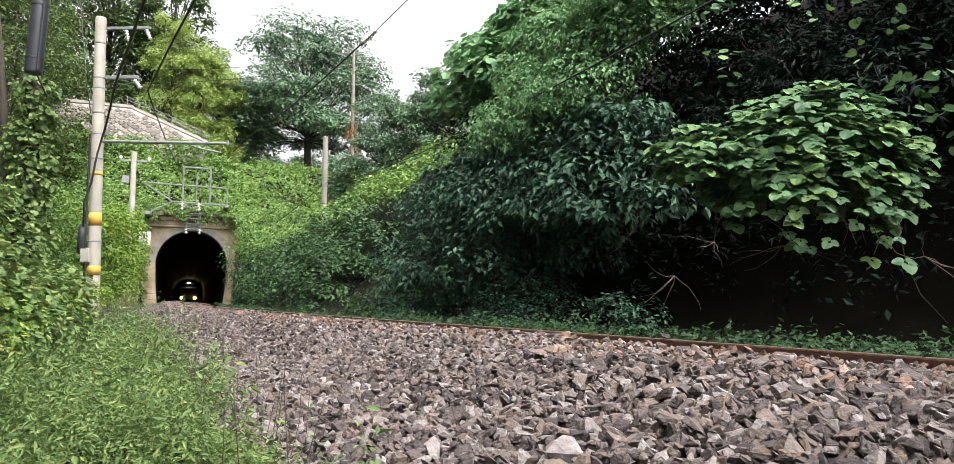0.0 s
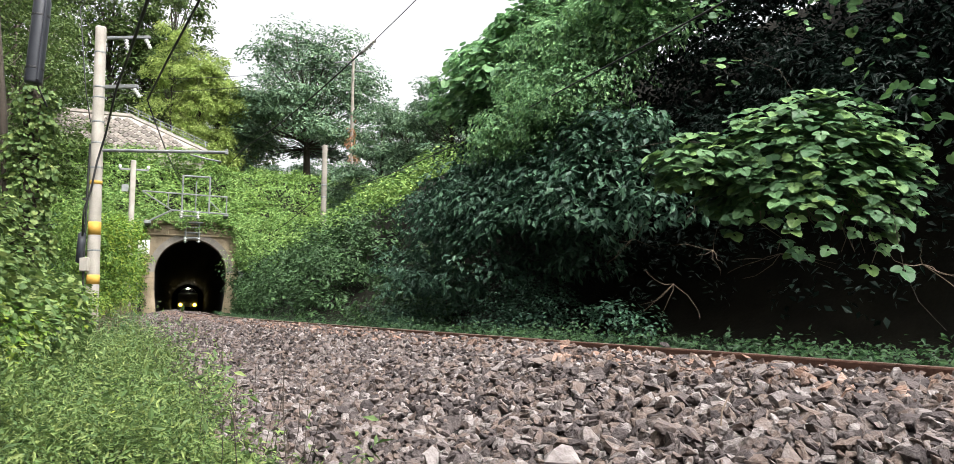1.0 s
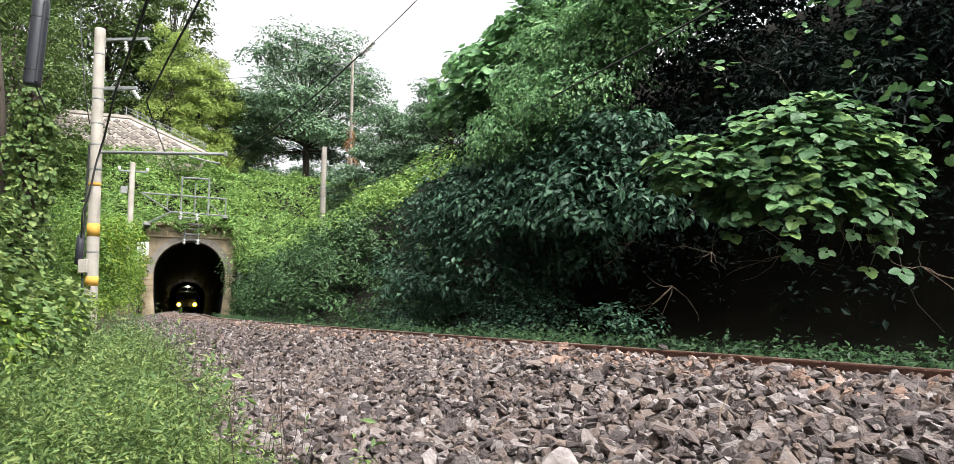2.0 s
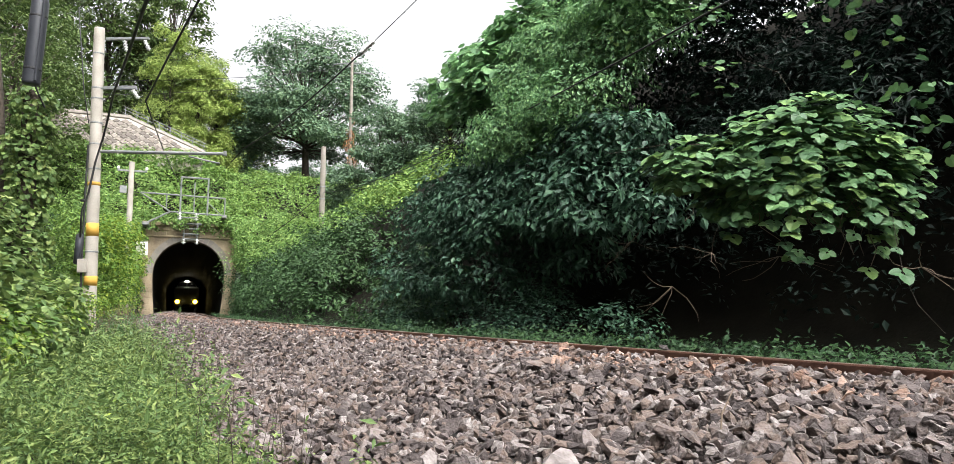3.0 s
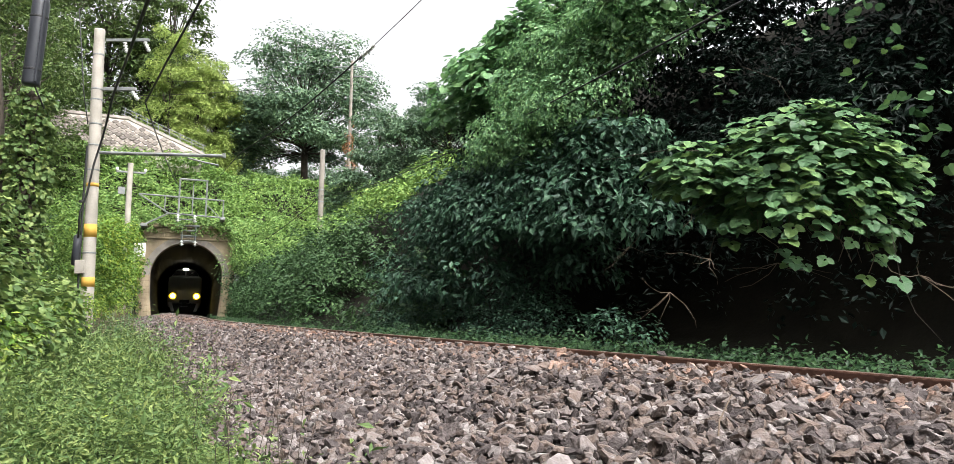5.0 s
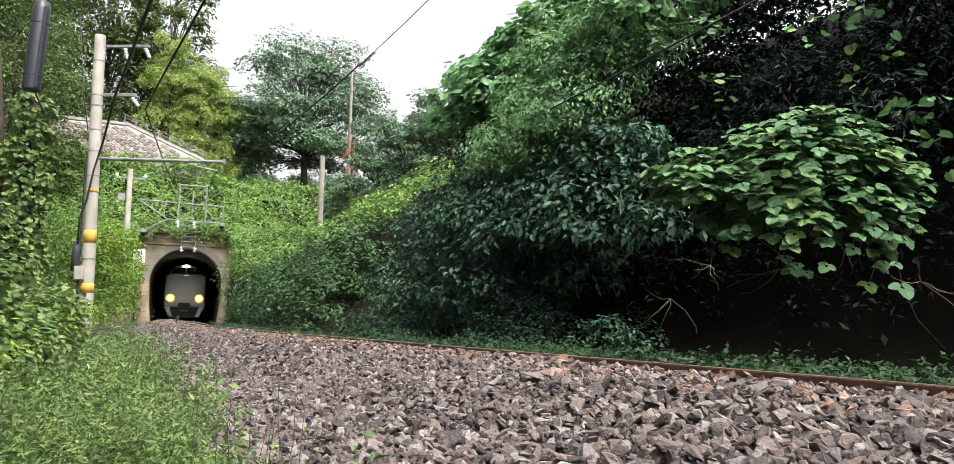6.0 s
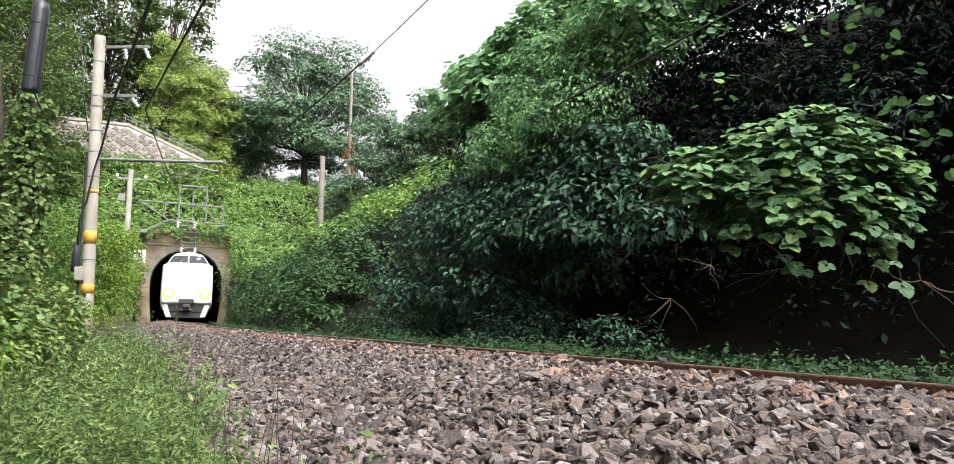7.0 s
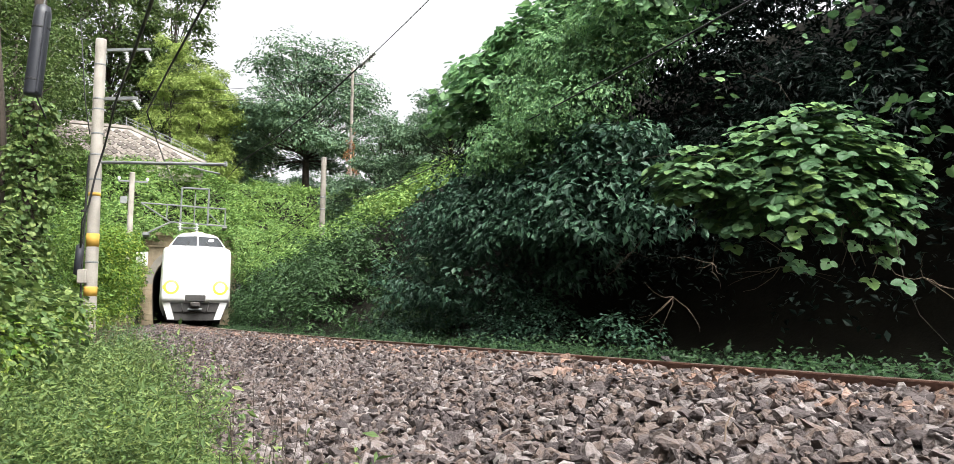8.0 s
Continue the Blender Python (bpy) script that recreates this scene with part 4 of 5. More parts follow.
def forest():
    hill = lambda y, o: spot(y, o, float(hill_height(y, o)) - 0.2)
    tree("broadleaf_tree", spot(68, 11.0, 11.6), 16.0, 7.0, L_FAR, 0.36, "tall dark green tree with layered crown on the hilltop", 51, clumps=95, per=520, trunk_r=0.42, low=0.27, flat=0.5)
    for k, (y, o, tall, r) in enumerate(((43, 12.0, 6.6, 2.4), (41.5, 12.9, 6.6, 2.4), (39.5, 14.2, 6.6, 2.6), (46, 11.0, 4.6, 2.2), (37, 14.5, 6.0, 2.6), (44.5, 14.5, 7.0, 2.6))):
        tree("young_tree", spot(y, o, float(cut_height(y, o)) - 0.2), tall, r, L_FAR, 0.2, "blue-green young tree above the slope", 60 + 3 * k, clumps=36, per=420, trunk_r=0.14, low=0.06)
    for k, (y, o, tall, r) in enumerate(((76, -2.5, 24, 4.6), (76, -7.5, 25, 6.0), (71, -13, 24, 6.0), (62, -16.5, 22, 6.0), (54, -12.5, 19, 5.5), (84, 5.5, 14, 5.0), (66, -22, 24, 6.5), (74, -3.5, 17, 4.5))):
        tree("forest_tree", hill(y, o), tall, r, L_FOREST, 0.46, "tall leafy tree of the wooded hill", 80 + 3 * k, clumps=80, per=210, trunk_r=0.3, low=0.04)
    for k, (y, o, tall, r) in enumerate(((78, 8, 4.5, 3.4), (79, 13, 5, 3.6), (78, 18, 4.5, 3.2), (74, 4, 5, 3.0), (72, 22, 5, 3.4), (66, 21, 5.5, 3.2))):
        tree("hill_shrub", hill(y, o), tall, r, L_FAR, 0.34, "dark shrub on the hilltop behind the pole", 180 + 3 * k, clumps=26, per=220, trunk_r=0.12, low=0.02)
    for k, (y, o, tall, r) in enumerate(((44, -9.5, 13, 4.2), (33, -9.0, 12, 3.8), (25, -9.5, 11, 3.4), (18, -8.6, 9, 2.8))):
        tree("bank_tree", spot(y, o, float(cut_height(y, o)) - 0.3), tall, r, L_FOREST, 0.2, "leafy tree on the bank above the poles", 110 + 3 * k, clumps=40, per=340, trunk_r=0.2, low=0.2)
    for k, (y, o, tall, r) in enumerate(((65.5, 0.6, 12.5, 2.4), (66.5, 2.6, 10.5, 2.2), (66, -1.6, 14, 2.6), (67, 1.2, 13.5, 2.6))):
        tree("bamboo_clump", hill(y, o), tall, r, L_BAMBOO, 0.42, "yellow-green feathery bamboo on the hill", 130 + 3 * k, clumps=50, per=240, trunk_r=0.09, low=0.15, kind="lance", flat=1.1)
    # unseen woods behind and beside the eye, added to close the place and block sky light
    first = tree("shade_tree", Vector((-7.0, -9.0, 0.0)), 13, 4.8, L_MID, 0.30, "unseen tall leafy tree added to block sky light", 150, clumps=40, per=110, trunk_r=0.3, low=0.15)
    for x, y, z, rz in ((-1.5, -14, 0, 40), (5.0, -15, 0.5, 100), (-12, -3, 3.5, 160), (11.5, -9, 4, 220), (-14, 5, 6, 300), (-9.5, 1.0, 2.0, 70), (-11.5, 6.0, 3.5, 200)):
        copy_thing(first, pose(x, y, z, 0, 0, rz))


right_bank()
far_slope()
left_bank()
forest()


# ======== kudzu clump over the line ========
def trifoliate():
    """One kudzu leaf: three broad leaflets on a short stalk, lying about the xy plane."""
    tv, tf = leaf_shape("heart")
    vs, fs = [], []
    for k, (turn, off, size) in enumerate(((0, 0.05, 1.0), (100, 0.0, 0.85), (-100, 0.0, 0.85))):
        m = Matrix.Rotation(radians(turn), 3, "Z")
        for v in tv:
            q = m @ Vector((v[0] * size + 0.06, v[1] * size * 1.05, v[2] * size - 0.12 * v[0] * v[0]))
            vs.append((q.x + off, q.y, q.z))
        fs += [tuple(int(i) + len(tv) * k for i in f) for f in tf]
    return np.array(vs), np.array(fs)


def kudzu_clump():
    rng = np.random.default_rng(71)
    tv, tf = trifoliate()
    mesh = tri_mesh("leaf", tv, tf, L_KUDZU_PIECE)
    clump = empty("kudzu_clump", Matrix.Translation((3.4, 7.6, 2.5)), "bright green kudzu clump with broad three-part leaves hanging over the line", "kudzu")
    places = []
    for c, radii, n in (((0.1, 0, 0.0), (1.15, 0.75, 0.88), 215), ((-1.05, 0.1, 0.12), (0.5, 0.5, 0.35), 45), ((0.95, 0.0, -0.05), (0.35, 0.4, 0.5), 25), ((0.25, -0.1, -0.75), (0.55, 0.3, 0.35), 15)):
        got = 0
        while got < n:
            d = unit(rng.normal(0, 1, 3))
            if d[2] < -0.75 or d[1] > 0.45:
                continue
            p = np.array(c) + d * np.array(radii) * rng.uniform(0.82, 1.04)
            places.append((p, d))
            got += 1
    for p, d in places:
        ob = new("leaf", mesh)
        ob.parent = clump
        nrm = Vector((d[0] * 0.25, d[1] * 0.2 - 0.32 - 0.7 * max(0.0, -p[2]), 1.0)) + Vector(rng.normal(0, 0.17, 3).tolist())
        q = nrm.to_track_quat("Z", "Y") @ Euler((0, 0, -1.57 + rng.normal(0, 0.8))).to_quaternion()
        ob.matrix_basis = Matrix.LocRotScale(Vector(p.tolist()), q, Vector((1, 1, 1)) * float(rng.uniform(0.078, 0.128)))
    # the mass behind the outer leaves
    blobs = [((0.12, 0.12, 0.0), (1.02, 0.62, 0.74), 0.0, 2300), ((-1.0, 0.2, 0.08), (0.5, 0.4, 0.3), 0.0, 420)]
    foliage("inner_leaves", L_KUDZU, blobs, 0.125, kind="heart", seed=72, parent=clump, tilt=0.22, relief=3.2, rise=0.9, hollow=0.45)
    for k in range(16):
        bm = bmesh.new()
        x = rng.uniform(-1.2, 1.2)
        z = -0.35 - 0.45 * rng.random()
        pts = [Vector((x, rng.uniform(-0.3, 0.2), 0.0))]
        for _ in range(6):
            pts.append(pts[-1] + Vector((rng.normal(0, 0.09), rng.normal(0, 0.05), z / 5)))
        add_tube(bm, pts, 0.004, 4)
        part("stem", bm, TWIG, clump, "", True)
    for pts in ([(0.75, -0.3, -0.2), (0.66, -0.5, -0.6), (0.66, -0.6, -1.05), (0.78, -0.6, -1.35), (1.05, -0.55, -1.62)], [(-2.0, 0.3, 0.3), (-1.3, 0.2, 0.4), (-0.6, 0.1, 0.35)], [(0.2, 0.3, 0.8), (-0.1, 0.2, 1.2), (-0.5, 0.2, 1.35)]):
        part("stem", tube(pts, 0.0035, 5), BARK, clump, "", True)
    for x, y, z, s, turn in ((0.66, -0.6, -1.05, 0.14, -1.57), (0.64, -0.55, -0.82, 0.07, -1.2), (0.42, -0.6, -0.5, 0.11, -1.8), (0.72, -0.5, -0.2, 0.12, -1.5)):
        ob = new("leaf", mesh)
        ob.parent = clump
        ob.matrix_basis = Matrix.LocRotScale(Vector((x, y, z)), Euler((0.75, 0, 0)).to_matrix().to_4x4().to_quaternion() @ Euler((0, 0, turn)).to_quaternion(), Vector((s, s, s)))


kudzu_clump()


def bare_twigs():
    rng = np.random.default_rng(75)
    bm = bmesh.new()
    for y, o, h in ((6.6, 3.4, 0.9), (7.4, 3.3, 1.0), (5.2, 3.4, 0.7), (9.0, 3.6, 1.3), (8.2, 3.5, 0.6)):
        for _ in range(5):
            pts = [spot(y, o + 0.5, h)]
            d = Vector((rng.normal(-0.1, 0.5), rng.normal(-0.3, 0.2), rng.normal(-0.3, 0.4)))
            for _ in range(5):
                d = d + Vector(rng.normal(0, 0.22, 3).tolist())
                pts.append(pts[-1] + d.normalized() * rng.uniform(0.08, 0.17))
            add_tube(bm, pts, [0.005, 0.0042, 0.0035, 0.0028, 0.002, 0.0014], 5)
    tagged(part("bare_branches", bm, TWIG), "thin bare branches in the shade of the bank", "branches", kind="stuff")


bare_twigs()


def ivy_tree():
    t = empty("ivy_covered_tree", Matrix.Translation((-5.55, 9.0, 0.5)), "slender tree trunk wrapped in green ivy", "tree")
    part("trunk", tube([(0, 0, -0.5), (0.03, 0, 1.2), (-0.05, 0, 2.6), (-0.1, 0.1, 4.4), (-0.3, 0.2, 6.5)], [0.12, 0.11, 0.10, 0.08, 0.04], 9), BARK, t, "", True)
    part("branch", tube([(-0.05, 0, 1.0), (-0.35, 0.1, 1.9), (-0.5, 0.1, 3.2), (-0.75, 0.2, 4.6)], [0.06, 0.05, 0.045, 0.03], 7), BARK, t, "", True)
    part("branch", tube([(-0.6, -0.2, -0.5), (-0.62, -0.2, 1.2), (-0.52, -0.1, 2.6), (-0.72, 0, 4.4)], [0.05, 0.045, 0.04, 0.03], 7), BARK, t, "", True)
    blobs = [((0.05 * math.sin(k * 2.0), 0.0, 0.2 + 0.27 * k), (0.26 + 0.06 * math.sin(k * 1.7), 0.26, 0.24), 0.0, 230) for k in range(12)]
    foliage("ivy", L_WEED, blobs, 0.062, kind="heart", seed=77, parent=t, droop=0.9, tilt=0.4, rise=0.4, hollow=0.5, density=1.8)


ivy_tree()


# ======== concrete slope above the tunnel ========
def pitched_slope():
    rng = random.Random(9)
    m = Matrix.Translation((-24.0, 61.5, 15.2)) @ pose(0, 0, 0, 0, 0, 24) @ pose(0, 0, 0, -38, 0, 0)
    # face in the xz plane, x to the left, leaning back
    wall = new("pitched_stone_slope")
    wall.matrix_basis = m
    tagged(wall, "grey stone-pitched embankment slope with a concrete edge", "retaining wall", kind="structure")

    def top(x):  # height of the slope's upper edge
        return min(3.6, 0.35 - 0.62 * x)

    bm = bmesh.new()
    ring = [(0.6, -2.5), (0.6, 0.0), (-5.2, 3.6), (-14.5, 3.9), (-14.5, -2.5)]
    f = [bm.verts.new((x, 0.0, z)) for x, z in ring]
    b = [bm.verts.new((x, 0.7, z)) for x, z in ring]
    bm.faces.new(f)
    bm.faces.new(b[::-1])
    for i in range(5):
        bm.faces.new((f[i], b[i], b[(i + 1) % 5], f[(i + 1) % 5]))
    bmesh.ops.recalc_face_normals(bm, faces=bm.faces)
    part("backing", bm, CONCRETE, wall)
    data = part("block", box(-0.235, 0.235, -0.07, 0.0, -0.235, 0.235, 0.05, Matrix.Rotation(radians(45), 4, "Y")), PITCH, wall).data
    for r in range(13):
        for c in range(20):
            x, z = -0.3 - c * 0.7 - (0.35 if r % 2 else 0), -0.6 + r * 0.345
            if z > top(x) - 0.35:
                continue
            o = new("block", data)
            o.parent = wall
            o.matrix_basis = Matrix.LocRotScale((x, rng.uniform(-0.02, 0.03), z), Euler((rng.uniform(-0.05, 0.05), rng.uniform(-0.12, 0.12), rng.uniform(-0.05, 0.05))), (rng.uniform(0.85, 1.02), 1, rng.uniform(0.85, 1.02)))
    part("edge", box(-14.5, -5.1, -0.12, 0.75, 3.6, 4.0, 0.03), OLD_CONCRETE, wall, "grey concrete coping")
    part("edge", box(-3.5, 3.5, -0.1, 0.4, -0.15, 0.15, 0.03, Matrix.Translation((-2.2, 0, 1.85)) @ Matrix.Rotation(math.atan2(3.6, 5.8), 4, "Y")), OLD_CONCRETE, wall, "sloping concrete edge")
    rail_ob = empty("stair_railing", m, "grey steel pipe railing down the slope edge", "railing")
    for k in range(8):
        x = 0.7 - k * 0.9
        z = 0.1 - 0.62 * (x - 0.6)
        part("post", tube([(x, 0.15, z - 0.2), (x, 0.15 - 0.55, z + 0.75)], 0.035, 6), STEEL, rail_ob)
    for u in (0.35, 0.7, 1.0):
        part("pipe", tube([(0.9, 0.15 - 0.55 * u, 0.75 * u - 0.1), (-5.8, 0.15 - 0.55 * u, 4.07 + 0.75 * u)], 0.03, 6), STEEL, rail_ob)


PITCH = material("pitched_stone", [(0.085, 0.075, 0.065), (0.15, 0.13, 0.115), (0.23, 0.205, 0.18)], 0.9, per="object", fine=9, bump=0.4)
pitched_slope()


# ======== poles, brackets, wires ========
def insulator(parent, p, q, r=0.06, n=4):
    """Ribbed insulator string from p to q."""
    p, q = Vector(p), Vector(q)
    length = (q - p).length
    prof = [(r * 0.35, 0)]
    for k in range(n):
        z = length * (k + 0.5) / n
        prof += [(r * 0.4, z - 0.02), (r, z - 0.012), (r, z + 0.008), (r * 0.4, z + 0.015)]
    prof.append((r * 0.35, length))
    ob = part("insulator", lathe(prof, 10), PORCELAIN, parent, "white porcelain insulator", True)
    ob.matrix_basis = Matrix.Translation(p) @ (q - p).to_track_quat("Z", "Y").to_matrix().to_4x4()
    return ob


def main_pole():
    m = Matrix.Translation((-10.42, 20.0, 0.2)) @ pose(0, 0, 0, 0, -1.6, 0)
    pole = empty("catenary_pole", m, "grey concrete catenary pole with yellow bands and steel brackets", "pole")
    part("shaft", lathe([(0.172, -0.6), (0.168, 1), (0.144, 8.93), (0.136, 8.98)], 20), CONCRETE, pole, "", True)
    for z, t in ((4.45, 0.10), (3.05, 0.36), (1.70, 0.26)):
        part("band", lathe([(0.171 - 0.003 * z + 0.004, z), (0.171 - 0.003 * z + 0.004, z + t)], 20), YELLOW, pole, "faded yellow painted band", True)
    for z in (2.6, 4.9, 5.6, 6.2, 6.9, 7.2, 8.2):
        part("clamp", lathe([(0.172 - 0.003 * z, z), (0.182 - 0.003 * z, z + 0.005), (0.182 - 0.003 * z, z + 0.04), (0.172 - 0.003 * z, z + 0.045)], 16), STEEL, pole)
    part("bracket_arm", tube([(0.1, 0, 5.42), (3.62, 0, 5.26)], 0.045), STEEL, pole)
    part("bracket_arm", tube([(2.6, 0, 5.22), (3.1, 0, 5.08), (3.45, 0, 5.0)], 0.025), STEEL, pole)
    part("end_fitting", box(3.56, 3.64, -0.04, 0.04, 5.2, 5.34, 0.01), STEEL, pole)
    part("crossarm", box(0.1, 1.32, -0.04, 0.04, 8.62, 8.70, 0.01, pose(0, 0, 0, 0, 0.6, 0)), STEEL, pole)
    part("crossarm", box(0.1, 1.02, -0.05, 0.05, 7.18, 7.28, 0.01, pose(0, 0, 0, 0, 0.6, 0)), STEEL, pole)
    insulator(pole, (0.72, 0, 8.6), (0.78, 0, 8.28))
    insulator(pole, (1.28, 0, 8.6), (1.42, 0, 8.30))
    insulator(pole, (0.98, 0, 7.16), (1.16, 0, 6.9))
    part("cable_box", box(-0.26, -0.02, -0.25, -0.12, 2.05, 2.42, 0.015), CONCRETE, pole, "small grey metal terminal box")
    part("splice_case", lathe([(0.04, 0), (0.10, 0.03), (0.105, 0.8), (0.04, 0.86)], 14), CASE, pole, "dark grey cable splice case", True).matrix_basis = pose(-0.33, -0.1, 2.28, 0, 4, 0)
    part("conduit", tube([(-0.2, -0.1, 0.3), (-0.21, -0.1, 2.2), (-0.19, -0.08, 4.2), (-0.17, -0.05, 5.6)], 0.03, 6), CABLE, pole)
    part("guard_disc", lathe([(0.02, 0), (0.1, 0.01), (0.1, 0.05), (0.02, 0.07)], 12), CABLE, pole).matrix_basis = pose(-0.2, -0.1, 4.0)


CASE = material("grey_plastic_case", [(0.022, 0.024, 0.03), (0.04, 0.042, 0.05)], 0.4, scale=3)


def signal_gantry():
    m = Matrix.Translation(spot(41.05, -2.7, -0.5)) @ pose(0, 0, 0, 0, -0.5, heading(41))
    pole = empty("portal_pole", m, "grey concrete pole near the tunnel with steel bracing", "pole")
    part("shaft", lathe([(0.17, -0.5), (0.16, 1), (0.14, 8.7), (0.13, 8.75)], 16), CONCRETE, pole, "", True)
    part("crossarm", box(-0.7, 0.8, -0.04, 0.04, 8.2, 8.3, 0.01), STEEL, pole)
    for x in (-0.66, 0.76):
        part("insulator", lathe([(0.03, 0), (0.08, 0.05), (0.08, 0.15), (0.03, 0.2)], 10), PORCELAIN, pole, "", True).matrix_basis = pose(x, 0, 8.3)
    part("side_plate", box(-0.55, -0.2, -0.03, 0.03, 7.0, 7.4, 0.01), STEEL, pole)
    # frame over the portal
    g = empty("overhead_line_frame", Matrix.Translation(spot(48.4, 0.53)) @ pose(0, 0, 0, 0, 0, heading(48.4)), "galvanised steel catenary frame above the tunnel mouth", "catenary frame")
    for a, b, r in (((-3.2, 0, 7.72), (2.1, 0, 7.62), 0.05), ((-1.35, 0, 6.55), (2.2, 0, 6.45), 0.05), ((-0.75, 0, 6.4), (-0.75, 0, 8.95), 0.06), ((0.95, 0, 6.4), (0.95, 0, 8.95), 0.06), ((-0.75, 0, 8.9), (0.95, 0, 8.9), 0.06), ((-1.35, 0, 6.55), (-3.2, 0, 7.72), 0.045), ((-1.35, 0, 6.55), (-2.7, 0, 5.75), 0.06), ((-1.6, 0, 6.7), (-1.6, 0, 7.7), 0.04), ((2.05, 0, 6.45), (2.05, 0, 7.6), 0.045), ((0.1, 0, 6.45), (0.1, 0, 8.6), 0.04), ((0.95, 0, 7.3), (1.8, 0, 6.5), 0.03), ((-0.9, 0, 6.2), (0.3, 0, 6.2), 0.04)):
        part("bar", tube([a, b], r, 6), STEEL, g)
    for x in (-0.75, 0.28):
        insulator(g, (x, -0.05, 6.5), (x, -0.05, 6.0), 0.16, 3)
    part("foot", box(-3.0, -2.6, -0.1, 1.4, 5.6, 5.8, 0.02), STEEL, g)
    part("foot", box(1.9, 2.2, -0.1, 1.4, 6.3, 6.4, 0.02), STEEL, g)
    h = empty("contact_wire_support", Matrix.Translation(spot(49.6, 0.53)) @ pose(0, 0, 0, 0, 0, heading(49.6)), "steel wire support bracket with insulators at the arch crown", "bracket")
    for x in (-0.45, 0.4):
        part("hanger", tube([(x, -0.25, 5.9), (x, -0.25, 4.75)], 0.05, 6), STEEL, h)
        insulator(h, (x, -0.25, 4.85), (x, -0.25, 4.5), 0.16, 2)
    for z in (5.55, 5.2, 4.85):
        part("bar", tube([(-0.55, -0.25, z), (0.5, -0.25, z)], 0.045, 6), STEEL, h)
    part("anchor", box(-0.7, 0.65, -0.3, 0.15, 5.85, 5.95, 0.01), STEEL, h)
    s = empty("number_sign", Matrix.Translation((-21.0, 46.0, 5.0)) @ pose(0, 0, 0, 0, 0, 22), "small white number plate on a post by the portal", "sign")
    part("plate", box(-0.34, 0.34, -0.015, 0.015, 0.0, 0.85, 0.01), PORCELAIN, s, "white enamel plate")
    part("post", tube([(-0.25, 0.05, -4.4), (-0.25, 0.05, 1.2)], 0.05, 8), CONCRETE, s)
    font = bpy.data.curves.new("digit", "FONT")
    font.body, font.size, font.extrude, font.align_x = "5", 0.7, 0.004, "CENTER"
    font.materials.append(CABLE)
    d = new("digit", font)
    d.parent = s
    d.matrix_basis = pose(0.06, -0.022, 0.16, 90, 0, 0)


def plain_poles():
    a = empty("concrete_pole", Matrix.Translation((-8.9, 42.0, 4.0)), "weathered concrete pole rising from the slope shrubs", "pole")
    part("shaft", lathe([(0.17, -2.0), (0.165, 2), (0.15, 6.95), (0.14, 7.0)], 14), OLD_CONCRETE, a, "", True)
    for z in (3.9, 4.6):
        part("clamp", lathe([(0.165, z), (0.18, z + 0.01), (0.18, z + 0.06), (0.165, z + 0.07)], 12), STEEL, a)
    b = empty("utility_pole", Matrix.Translation((-11.55, 66.0, 12.5)), "grey utility pole wrapped in rusty dead vines", "pole")
    part("shaft", lathe([(0.18, -1.0), (0.17, 2), (0.13, 12.7), (0.12, 12.75)], 12), OLD_CONCRETE, b, "", True)
    part("crossarm", box(-1.1, 1.6, -0.05, 0.05, 12.1, 12.2, 0.01, pose(0, 0, 0, 0, -3, 0)), STEEL, b)
    part("crossarm", box(-0.6, 1.2, -0.05, 0.05, 11.2, 11.3, 0.01, pose(0, 0, 0, 0, 4, 0)), STEEL, b)
    for x in (-1.0, 0.7, 1.5):
        part("insulator", lathe([(0.03, 0), (0.09, 0.05), (0.09, 0.2), (0.03, 0.26)], 8), PORCELAIN, b, "", True).matrix_basis = pose(x, 0, 12.2)
    blobs = [((0.1 * math.sin(k), 0, 2.0 + 0.62 * k), (0.42 - 0.03 * k, 0.42, 0.5), 0.0, 130) for k in range(8)]
    foliage("dead_vines", L_DRY, blobs, 0.28, kind="lance", seed=91, parent=b, droop=1.2)


main_pole()
signal_gantry()
plain_poles()


def wire(name, pts, r, label, sag=0.0):
    if len(pts) == 2:
        a, b = Vector(pts[0]), Vector(pts[1])
        pts = [a.lerp(b, k / 14) - Vector((0, 0, sag * 4 * (k / 14) * (1 - k / 14))) for k in range(15)]
    return tagged(part(name, tube(pts, r, 6), CABLE, None, "", True), label, "wire", "overhead wires")


def contact_height(y):
    """Height of the overhead wire over the rail: a shallow sag, then level into the tunnel."""
    return 4.18 + 0.009 * (min(max(y, 7.5), 19.0) - 13.0) ** 2 + 0.005 * max(y - 19.0, 0.0)


wire("contact_wire", [spot(y, 0.53, contact_height(y)) for y in np.linspace(-12, 49.5, 70)], 0.006, "black overhead contact wire above the track")
wire("feeder_section", [spot(y, 0.53, contact_height(y) + 0.012) for y in np.linspace(10.7, 21.0, 24)], 0.012, "thick black cable section clipped to the overhead wire")


def section_insulator():
    a, b = spot(10.35, 0.53, contact_height(10.35)), spot(10.8, 0.53, contact_height(10.8))
    ob = empty("section_insulator", Matrix.Translation(a), "dark ribbed insulator at the end of the cable section", "insulator")
    insulator(ob, (0, 0, 0), b - a, 0.035, 5)
    part("clamp", tube([b - a, (b - a) * 1.25], 0.025, 8), STEEL, ob)


